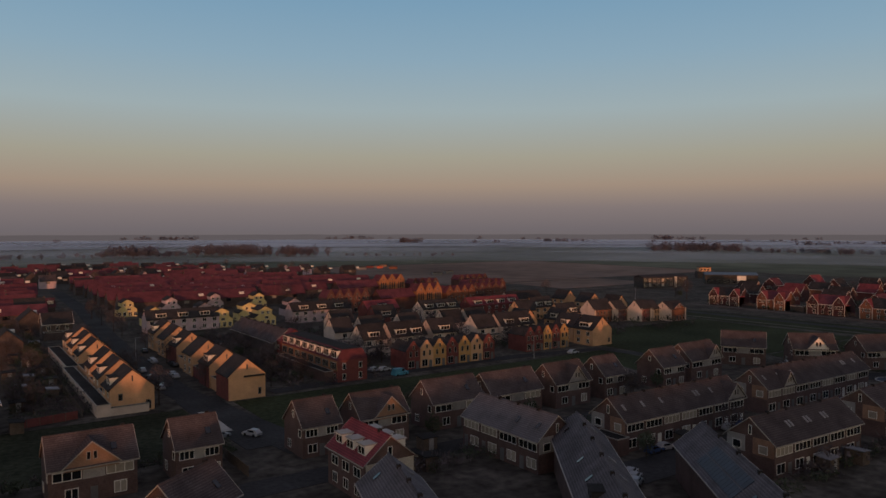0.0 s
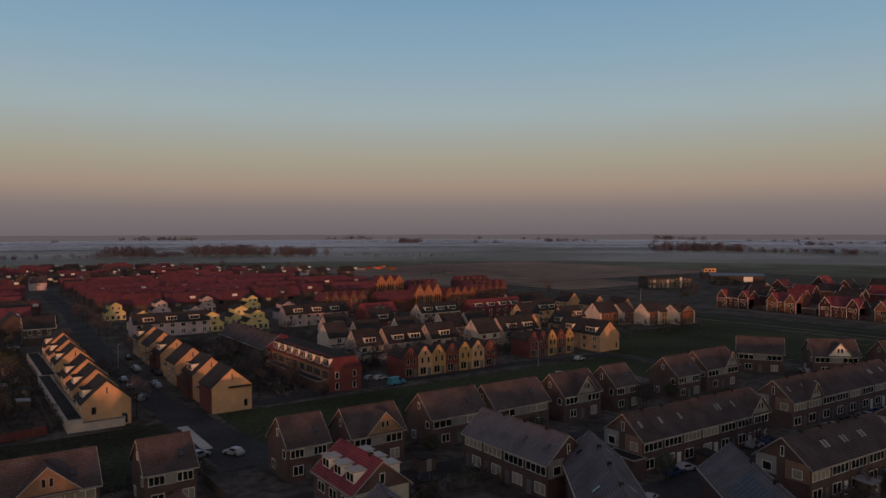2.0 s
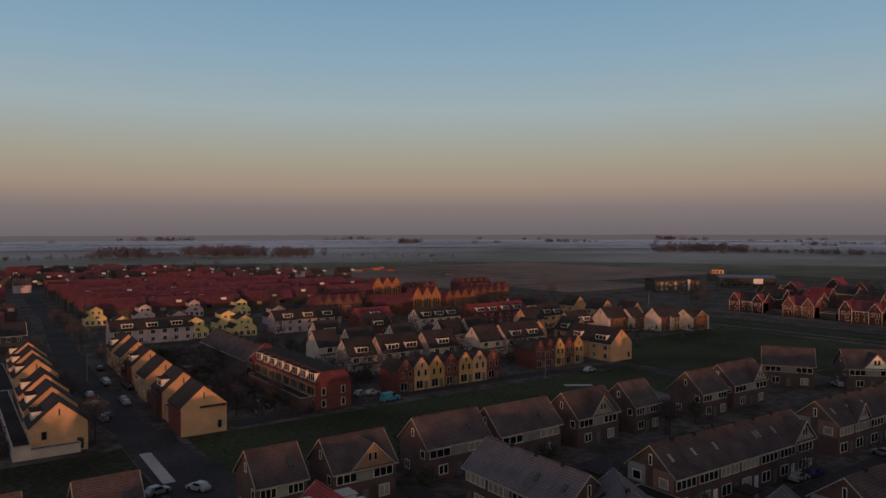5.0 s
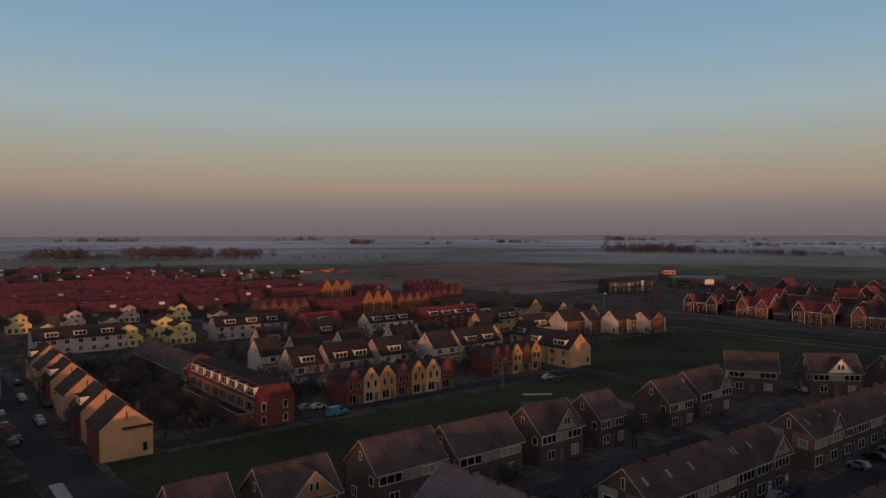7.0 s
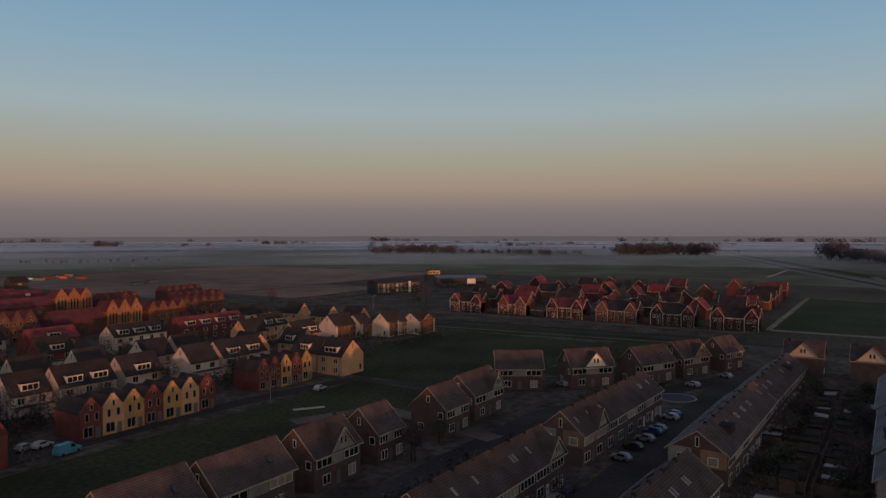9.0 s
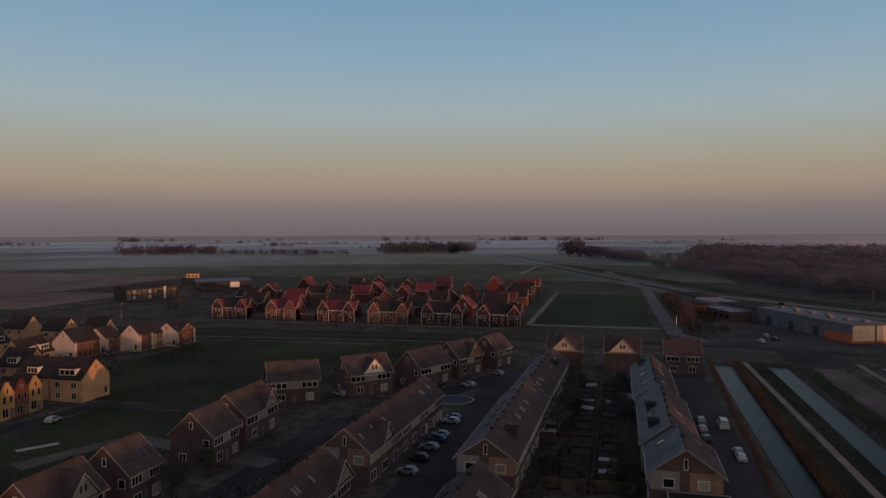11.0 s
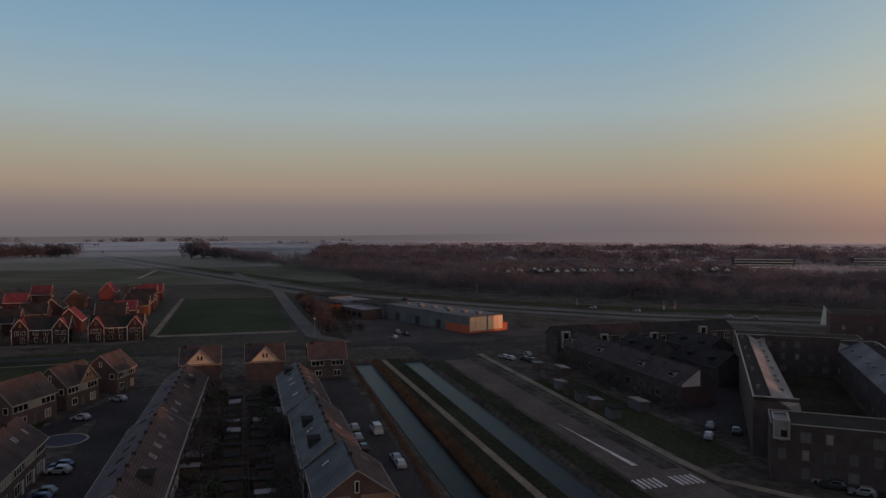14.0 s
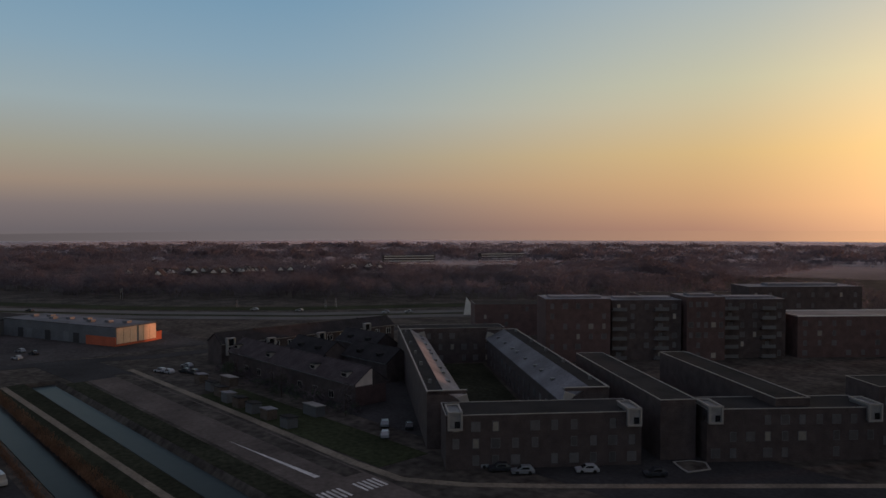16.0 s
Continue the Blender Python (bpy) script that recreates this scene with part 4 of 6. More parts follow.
# narrow gabled fronts
def narrow_front(x, y, w, he, hr, wall, depth=9.0, ang=0.0, label="narrow brick house with a pointed front gable", group="narrow gabled houses", roof=tile_black, rows=2, tall=False):
    h = thing("town_house", pose(x, y, 0, 0, 0, ang), label, "house", group)
    part("wall", Shape().prism([(-w / 2, -0.1), (w / 2, -0.1), (w / 2, he), (0.35, hr), (0.35, hr + 0.45), (-0.35, hr + 0.45), (-0.35, hr), (-w / 2, he)], "y", 0, 0.45), wall, h)
    part("back_wall", Shape().box(-w / 2, w / 2, 0.45, depth, -0.1, he - 0.3), wall, h)
    r = Shape()
    slopes(r, w, he - 0.3, hr - 0.3, 0.46, depth + 0.2, 0.0, 0.2, "y")
    part("roof", r, roof, h)
    part("back_gable", Shape().prism([(-w / 2, he - 0.3), (w / 2, he - 0.3), (0, hr - 0.3)], "y", depth - 0.2, depth), wall, h)
    fm = cream_paint
    if rows == 3:
        for a in (-w * 0.26, 0, w * 0.26):
            window(h, "S", 0, 0, a - 0.36, a + 0.36, 3.4, he - 0.9, 1, grey_paint)
    for i in range(0 if rows == 3 else rows):
        z = 3.6 + i * 2.7 if rows < 3 else 3.4 + i * 2.7
        for a in ((-w * 0.22, w * 0.22) if w < 6 else (-w * 0.3, 0, w * 0.3)):
            if z + 1.6 < he + 0.8:
                window(h, "S", 0, 0, a - 0.4, a + 0.4, z, z + 1.5, 1, fm)
    window(h, "S", 0, 0, -0.3, 0.3, he + 0.4, he + 1.5, 1, fm)
    window(h, "S", 0, 0, -w * 0.38, w * 0.05, 0.6, 2.5, 2, fm)
    door(h, "S", 0, 0, w * 0.28)
    part("gable_coping", Shape().prism([(-w / 2 - 0.05, he), (-0.35, hr + 0.02), (-0.35, hr + 0.16), (-w / 2 - 0.05, he + 0.16)], "y", -0.08, 0.5)
         .prism([(w / 2 + 0.05, he), (0.35, hr + 0.02), (0.35, hr + 0.16), (w / 2 + 0.05, he + 0.16)], "y", -0.08, 0.5), wall, h)
    return h


for i, m in enumerate((brick_red, plaster_cream, brick_ochre, brick_red, brick_ochre, plaster_cream, brick_red)):
    narrow_front(110.2 + 4.58 * i, 172.0, 4.55, 5.3, 7.6, m, label="narrow " + {brick_red: "red brick", plaster_cream: "cream", brick_ochre: "ochre brick"}[m] + " house with a pointed gable")
for i, m in enumerate((brick_red, brick_red, brick_ochre, brick_red, brick_ochre)):
    narrow_front(157.8 + 3.85 * i, 175.2, 3.82, 5.3, 7.6, m, label="narrow " + ("red" if m is brick_red else "ochre") + " brick house with a pointed gable")

# white houses with steep dark roofs, gables to the west
for x0, x1, y, dn, m in ((108, 115.5, 222.0, 0, plaster_white), (107.8, 116.6, 202.0, 1, plaster_white), (118.4, 132, 202.0, 2, plaster_white), (134.4, 145, 202.0, 1, plaster_white),
                         (152.8, 162, 220.5, 0, plaster_white), (153.4, 162.6, 202.2, 0, plaster_white), (164.0, 180, 202.0, 2, plaster_white), (118.8, 128, 221.5, 0, plaster_white), (134.5, 143, 221, 0, plaster_white),
                         (118, 127, 243, 1, plaster_white), (140, 150, 250, 1, brick_red), (164.5, 174, 221.5, 0, plaster_white)):
    h = cream_house((x0 + x1) / 2, y, 0, x1 - x0, 8.6, 5.4, 9.6, m, tile_black, "white plastered house with a steep black roof", dn)
    annex(h, -(x1 - x0) / 2, (x1 - x0) / 2, -6.9, -4.32, 2.9, plaster_white)
cream_house(182.0, 207, 90, 9, 7.5, 5.6, 9.6, plaster_cream, tile_black, "cream gabled house with a black roof", 0)
# cream houses by the grass
cream_house(186.7, 175.0, 90, 9.0, 9.4, 5.6, 9.7, plaster_cream, tile_black, "large cream house with a tall plain gable", 1, dw=4.5)
for x, y, L, W, a, dn in ((187.0, 185.6, 10, 8.6, 90, 1), (196.6, 201.5, 9, 8, 90, 1), (211.5, 214.5, 11, 8.4, 0, 2), (257, 260.5, 9, 8, 90, 0), (255, 242.3, 9, 8.4, 90, 0), (256.5, 227.2, 9, 8, 90, 0), (205, 233, 9, 8, 0, 0), (221, 240, 12, 8, 0, 2)):
    cream_house(x, y, a, L, W, 5.5, 9.5, plaster_cream, tile_black, "cream plastered house with a black tiled roof", dn, dw=3.2)


def stepped_house(x0, x1, y0, y1, he, hr, front, label, gable=None):
    """A house with a blind gable to the west and a coloured front to the grass between pale corner posts."""
    L, W = x1 - x0, y1 - y0
    h = cream_house((x0 + x1) / 2, (y0 + y1) / 2, 0, L, W, he, hr, plaster_white, tile_black, label, 0)
    panel(h, "S", L, W, -L / 2 + 1.1, L / 2 - 0.2, 0.1, he - 0.4, front, 0.09, "front_wall")
    for c in (-L / 2 + 0.5, L / 2 - 0.1):
        part("corner_post", on_face(Shape(), "S", L, W, c - 0.45, c + 0.1, -0.05, he + 0.1, 0.0, 0.3), plaster_white, h)
    n = max(2, round(L / 2.4))
    for i in range(n):
        c = -L / 2 + 1.3 + (L - 1.8) * (i + 0.5) / n
        window(h, "S", L, W, c - 0.4, c + 0.4, 3.3, 4.7, 1, cream_paint, out=0.09)
        window(h, "S", L, W, c - 0.45, c + 0.45, 0.4, 2.3, 1, cream_paint, out=0.09)
    if gable:
        cross_gable(h, "S", 0.4, L - 3.0, W, he, hr, gable, front, tile_black, cream_paint, 0.2, he - 2.4, 3)
    return h


stepped_house(228.8, 241, 213.6, 221.8, 5.5, 9.4, brick_orange, "cream gabled house with an orange brick front")
stepped_house(240.0, 247.0, 210.9, 219.0, 5.2, 8.6, brick_red, "pale gabled house with a red front between white posts")
stepped_house(247.4, 254.2, 204.0, 211.2, 5.6, 9.0, brick_red, "pale gabled house with a red front at the grass edge")
stepped_house(254.4, 259.4, 203.4, 211.0, 5.2, 8.6, plaster_cream, "narrow cream house with a black roof at the grass edge")
stepped_house(259.6, 270.2, 198.0, 206.2, 5.2, 8.2, brick_orange, "orange brick house with a low gable and white posts", 7.4)

# yellow and lilac chalet houses: a wide lower storey and a narrower gabled one on it
def chalet(x, y, mat, tone, k=1.0):
    h = thing("house", pose(x, y - 1.0, 0), tone + " plastered chalet with a flared front gable", "house", "pastel chalets")
    sec = [(-5.2, -0.1), (5.2, -0.1), (5.2, 3.4), (3.3, 4.6), (3.3, 6.5), (0, 8.0), (-3.3, 6.5), (-3.3, 4.6), (-5.2, 3.4)]
    part("wall", Shape().prism([(a * k, b) for a, b in sec], "y", 0, 7.5), mat, h)
    for q in (-1, 1):
        part("upper_roof", Shape().prism([(0, 8.02), (q * 3.6 * k, 6.38), (q * 3.6 * k, 6.54), (0, 8.2)], "y", -0.25, 7.7), tile_black, h)
        part("lower_roof", Shape().prism([(q * 3.32 * k, 4.62), (q * 5.5 * k, 3.22), (q * 5.5 * k, 3.38), (q * 3.32 * k, 4.8)], "y", -0.2, 7.7), tile_black, h)
    for c in (-1.2, 1.2):
        window(h, "S", 0, 0, c - 0.55, c + 0.55, 4.9, 6.0, 2)
    window(h, "S", 0, 0, -0.2, 1.4, 2.9, 3.9, 2)
    for c in (-3.4, -1.2, 1.2, 3.4):
        window(h, "S", 0, 0, c - 0.7, c + 0.7, 0.5, 2.2, 2)
    return h


for x, y, m, tone in ((69.5, 353, plaster_yellow, "yellow"), (89, 353, plaster_lilac, "lilac"), (112.6, 362, plaster_lilac, "pale pink"), (131.7, 352.5, plaster_yellow, "yellow"), (94, 317, plaster_lilac, "lilac"),
                      (93.4, 292.3, plaster_yellow, "yellow"), (110.7, 308.1, plaster_yellow, "yellow"), (110.4, 288.2, plaster_yellow, "yellow"), (134.4, 313.6, plaster_lilac, "pale pink"), (72.1, 312, plaster_yellow, "yellow")):
    chalet(x, y, m, tone, 0.9 if y < 330 else 0.8)
for x0, x1, y in ((64, 92, 294), (122, 150, 290)):
    h = cream_house((x0 + x1) / 2, y, 0, x1 - x0, 8.2, 5.2, 8.4, plaster_lilac, tile_black, "dark roofed row with white dormers", 3)

# tall stepped brick fronts
for n, (x, y, w, he, hr, m) in enumerate([(200 + 5.2 * i, 305, 5.1, 8.6, 12.4, brick_gold) for i in range(3)] + [(219 + 4.8 * i, 306, 4.7, 7.0, 10.2, brick_orange) for i in range(4)] +
                                         [(217 + 6.0 * i, 372, 5.9, 9.2, 12.8, brick_gold) for i in range(3)] + [(150 + 4.6 * i, 306, 4.5, 8, 11.5, brick_rust) for i in range(5)] +
                                         [(248 + 5 * i, 322, 4.9, 6.5, 9.5, brick_rust) for i in range(5)] + [(262 + 5 * i, 345, 4.9, 6.5, 9.5, brick_rust) for i in range(6)] +
                                         [(285 + 5 * i, 385, 4.9, 6.5, 9.5, brick_rust) for i in range(5)] + [(240 + 5 * i, 372, 4.9, 6.5, 9.5, brick_rust) for i in range(4)]):
    narrow_front(x, y, w, he, hr, m, 9, 0, "tall orange brick house with a stepped pointed gable" if m in (brick_orange, brick_gold) else "red brick house with a pointed gable", "tall gabled brick houses", tile_wine, 3 if he > 8 else 2)
h = gable_house(186, 309, 0, 20, 9, 6.5, 10, brick_rust, tile_wine, tile_wine, "red brick wing with a red tiled roof", "house", barge=False)
h = gable_house(200, 376, 0, 26, 9, 6.5, 10, brick_rust, tile_wine, tile_wine, "red brick wing with a red tiled roof", "house", barge=False)
for x0, x1, y, dn, m in ((170, 190, 262, 3, plaster_white), (196, 226, 262, 4, brick_red), (150, 166, 275, 1, brick_red), (230, 252, 275, 0, plaster_white)):
    cream_house((x0 + x1) / 2, y, 0, x1 - x0, 8.4, 5.4, 8.8, m, tile_red if m is brick_red else tile_black, "row of houses with white dormers in a red roof", dn)

# ---- far rows with red roofs ----
def far_row(L, W=9.0, he=5.2, hr=9.0, roof=tile_red, wall=brick_dark, label="far brick row with a red tiled roof"):
    h = thing("terrace", pose(0, 0, -200), label, "house", "red roofed rows")
    part("wall", Shape().prism([(-W / 2, -0.1), (W / 2, -0.1), (W / 2, he), (0, hr), (-W / 2, he)], "x", -L / 2, L / 2), wall, h)
    part("roof", slopes(Shape(), W, he, hr, -L / 2 - 0.2, L / 2 + 0.2, 0.4), roof, h)
    k = max(1, int(L / 9))
    for i in range(k):
        a = -L / 2 + L * (i + 0.5) / k
        part("window", on_face(Shape(), "S", L, W, a - 1.2, a + 1.2, 3.2, 4.6, -0.02, 0.06), blind if i % 3 == 0 else glass, h)
    for i in range(max(1, k // 2)):
        a = -L / 2 + L * (2 * i + 1) / k
        part("chimney", Shape().box(a - 0.35, a + 0.35, -0.3, 0.3, hr - 0.8, hr + 0.8), brick_dark, h)
        part("dormer", Shape().prism([(-W / 2 + 1.3, he + 1.2), (-W / 2 + 1.3, he + 2.4), (-0.9, he + 2.4)], "x", a + 1.0, a + 3.4), white_paint, h)
    return h


models = [far_row(42, roof=tile_wine), far_row(30, roof=tile_wine, hr=8.6), far_row(24, roof=tile_wine, hr=9.6), far_row(12, W=8.5, roof=tile_wine), far_row(12, W=8.5, roof=tile_black), far_row(10, W=8, roof=tile_brown, wall=plaster_lilac)]
r2 = random.Random(3)
spots = []
for row in range(9):
    y = 371 + row * 19.5
    x = 8 + 0.05 * y - 20 + r2.uniform(0, 6)
    while x < 208 - row * 3:
        m = models[r2.choice((0, 0, 1, 2) if row < 7 else (1, 2, 3, 3, 4))]
        L = {0: 42, 1: 30, 2: 24}.get(models.index(m), 12)
        if not (46 < x + L / 2 < 66 or 46 < x < 66 or 46 < x + L < 66) and not (row < 3 and x + L > 190):
            spots.append((m, x + L / 2, y + r2.uniform(-1.5, 1.5), r2.choice((0, 0, 0, 180))))
            x += L + r2.uniform(0.6, 4)
        else:
            x += 4
for row in range(6):
    y = 560 + row * 36
    x = 12 + r2.uniform(0, 20)
    while x < 300 - row * 28:
        m = models[r2.choice((2, 3, 3, 4, 4, 5))]
        spots.append((m, x, y + r2.uniform(-9, 9), r2.choice((0, 90, 0, 20))))
        x += r2.uniform(15, 27)
for x, y, a, k in ((21, 345, 0, 1), (32, 372, 0, 4), (28, 322, 90, 4), (16, 262, 90, 4)):
    spots.append((models[k], x, y, a))
for m, x, y, a in spots:
    copy_thing(m, pose(x, y, 0, 0, 0, a))
for m, (x, y) in zip(models, ((20, 610), (90, 612), (150, 610), (175, 640), (200, 655), (120, 650))):
    m.matrix_world = pose(x, y, 0)

# brick houses left of the street
h = gable_house(4.5, 172.5, 90, 12, 8.5, 5.4, 9.0, brick_dark, tile_wine, white_paint, "dark brick house with white window frames", cap=False)
for c in (-2.6, 2.6):
    window(h, "W", 12, 8.5, c - 0.6, c + 0.6, 3.4, 4.9, 2)
    window(h, "W", 12, 8.5, c - 0.6, c + 0.6, 0.8, 2.3, 2)
    window(h, "S", 12, 8.5, c - 0.6, c + 0.6, 3.4, 4.9, 2)
annex(h, -11, -6.02, -4, 1.5, 2.6, brick_red)
h = gable_house(34.5, 300.5, 0, 10, 9, 5.6, 9.2, brick_dark, tile_black, white_paint, "dark brick house with white edges", cap=False)
annex(h, -4.8, 5.2, -8.0, -4.52, 2.8, brick_dark)
for c in (-3, 0, 3):
    window(h, "S", 10, 9, c - 0.6, c + 0.6, 3.4, 4.9, 2)

# ---- black and red houses with white gable edges, fronts to the west ----
def twin_house(x, y, wall, roof, L=16.0, W=9.0, he=5.2, hr=9.0, label=None, ang=90.0, gw=5.4, lit_side_roof=None):
    h = gable_house(x, y, ang, L, W, he, hr, wall, roof, white_paint, label or "pair of houses with white edged front gables", group="white edged gable houses", chimneys=[(0, 0)], go=0.1)
    for c in (-L / 2 + gw / 2, L / 2 - gw / 2):
        g = cross_gable(h, "N", c, gw, W, he, hr, hr - 0.2, wall, lit_side_roof or roof, white_paint, 0.8, 0.0, 1)
        for q in (-1.3, 0, 1.3):
            window(g, "N", L, W, c + q - 0.4, c + q + 0.4, 3.2, 4.7, 1, out=0.8)
        window(g, "N", L, W, c - 1.5, c - 0.1, 0.5, 2.4, 2, out=0.8)
        for q in (c - gw / 2 - 0.02, c + gw / 2 - 0.16):
            part("edge_board", Shape().box(q, q + 0.18, W / 2 + 0.8, W / 2 + 0.9, 0, he), white_paint, g)
    for q in (-1.6, 1.6):
        window(h, "N", L, W, q - 0.8, q + 0.8, 3.2, 4.7, 2)
        window(h, "N", L, W, q - 0.5, q + 0.5, 0.6, 2.3, 1)
    return h


# Dark tile paints the shade on main roofs, red tile the sun on gable roofs.
for y0, y1, m, rf in ((231, 216, brick_wine, tile_black), (203.5, 191.5, brick_orange, tile_wine), (178, 163, brick_wine, tile_wine), (154, 138.2, brick_orange, tile_black), (129.6, 113.8, brick_wine, tile_black), (105, 89, brick_wine, tile_black)):
    twin_house(342.5, (y0 + y1) / 2, m, rf, L=abs(y0 - y1) + 2.5, gw=5.4, lit_side_roof=tile_red, label="pair of " + ("orange" if m is brick_orange else "dark") + " brick houses with white edged gables")
annex(thing("garage", pose(341, 184.5, 0), "low dark garage with a white edged roof", "garage"), -3, 3, -3.5, 3.5, 2.8, boards_dark)
r3 = random.Random(12)
for i, (x, y) in enumerate(((366, 225), (366, 205), (366, 180), (368, 160), (366, 140), (368, 118), (384, 106), (402, 103), (422, 101), (442, 102), (462, 103), (480, 104), (500, 103),
                            (392, 215), (392, 190), (398, 165), (396, 138), (420, 215), (424, 190), (424, 165), (420, 136), (450, 220), (450, 190), (452, 160), (466, 136), (480, 215), (486, 180), (498, 160), (510, 128), (515, 210), (470, 245), (430, 250), (395, 245))):
    m, rf = r3.choice(((brick_wine, tile_red), (brick_red, tile_red), (brick_wine, tile_black), (brick_wine, tile_black), (brick_wine, tile_wine), (brick_orange, tile_black)))
    h = gable_house(x, y, 90 if x in (384, 402, 422, 442, 462, 480, 500) else r3.choice((0, 90)), r3.uniform(9, 13), 8.6, 5.2, r3.uniform(8.8, 10), m, rf, white_paint, "house with a " + ("black" if rf is tile_black else "red") + " tiled roof and white edges", group="estate houses", cap=False)
    for e in "W":
        window(h, e, 10, 8.6, -1.5, -0.5, 3.2, 4.6, 1)
        window(h, e, 10, 8.6, 0.5, 1.5, 3.2, 4.6, 1)

# ---- flats ----
FL = pose(152.0, -31.5, 0, 0, 0, -129.4)      # x along the fronts, y away from the road


def flats(x0, x1, y0, y1, h, wall, label, storeys=3, cols=0, roof=felt, edge=cream_paint, base=FL, faces="S", category="apartment block", strip=None, pw=0.12, balcony=False, ew=0.08, frames=grey_paint):
    L, W = x1 - x0, y1 - y0
    b = thing("apartment_block", base @ pose((x0 + x1) / 2, (y0 + y1) / 2, 0), label, category, "dark brick flats")
    part("wall", Shape().box(-L / 2, L / 2, -W / 2, W / 2, -0.1, h), wall, b)
    e = Shape()
    e.box(-L / 2 - 0.05, L / 2 + 0.05, -W / 2 - 0.05, -W / 2 + pw, h, h + ew).box(-L / 2 - 0.05, L / 2 + 0.05, W / 2 - pw, W / 2 + 0.05, h, h + ew)
    e.box(-L / 2 - 0.05, -L / 2 + pw, -W / 2 + pw, W / 2 - pw, h, h + ew).box(L / 2 - pw, L / 2 + 0.05, -W / 2 + pw, W / 2 - pw, h, h + ew)
    part("roof_edge", e, edge, b)
    part("flat_roof", Shape().box(-L / 2 + pw + 0.02, L / 2 - pw - 0.02, -W / 2 + pw + 0.02, W / 2 - pw - 0.02, h - 0.1, h + 0.03), roof, b)
    if strip:
        tilt = strip[5] if len(strip) > 5 else 0.0
        part("roof_strip", Shape().prism([(strip[0], h + 0.03), (strip[1], h + 0.03), (strip[1], h + strip[4]), (strip[0], h + strip[4] + tilt)], "y", strip[2], strip[3]), plaster_white if tilt else felt_pale, b)
    for f in faces:
        ln = L if f in "SN" else W
        n = cols or max(2, int(ln / 3.4))
        for s in range(storeys):
            for i in range(n):
                a = -ln / 2 + ln * (i + 0.5) / n
                z = 0.8 + s * (h - 0.6) / storeys
                r = rng.random()
                w = 0.55 if (i + s) % 3 else 0.8
                if r < 0.62:
                    window(b, f, L, W, a - w, a + w, z, z + 1.6, 1, frames, blind if r < 0.08 else curtain)
            if balcony:
                for i in range(0, n, 3):
                    a = -ln / 2 + ln * (i + 0.5) / n
                    z = 0.5 + s * (h - 0.6) / storeys
                    bl = part("balcony", on_face(Shape(), f, L, W, a - 2.2, a + 2.2, z - 0.2, z, 0, 1.4), grey_paint, b)
                    part("railing", on_face(Shape(), f, L, W, a - 2.2, a + 2.2, z, z + 0.95, 1.32, 1.38), grey_paint, bl)
    return b


def loggia(b, c, W, h):
    """A deep white framed box over the roof edge, open at the front."""
    y0, y1, z0, z1 = -W / 2 - 1.0, -W / 2 + 5.0, h - 2.3, h + 0.85
    y = Shape()
    y.box(c - 1.25, c + 1.25, y0, y0 + 0.5, z0, z0 + 0.3).box(c - 1.25, c + 1.25, y0, y0 + 0.3, z1 - 0.3, z1)
    for q in (-1, 1):
        y.box(*sorted((c + q * 1.25, c + q * 0.95)), y0, y0 + 0.5, z0 + 0.3, z1 - 0.3)
        y.box(*sorted((c + q * 1.25, c + q * 1.0)), y0 + 0.5, y1, z1 - 0.25, z1)
    y.box(c - 1.0, c + 1.0, y1 - 0.25, y1, z1 - 0.25, z1)
    bay = part("corner_bay", y, cream_paint, b, "white framed bay at the roof corner")
    part("bay_wall", Shape().box(c - 1.2, c + 1.2, y0 + 0.5, y1 - 0.25, z0 + 0.1, z1 - 0.35), grey_paint, bay)
    part("bay_front", Shape().box(c - 0.95, c + 0.95, y0 + 0.3, y0 + 0.49, z0 + 0.3, z1 - 0.3), boards_grey, bay)
    part("pane", Shape().box(c - 0.1, c + 0.8, y0 + 0.22, y0 + 0.29, z0 + 0.4, z0 + 1.5), glass, bay)


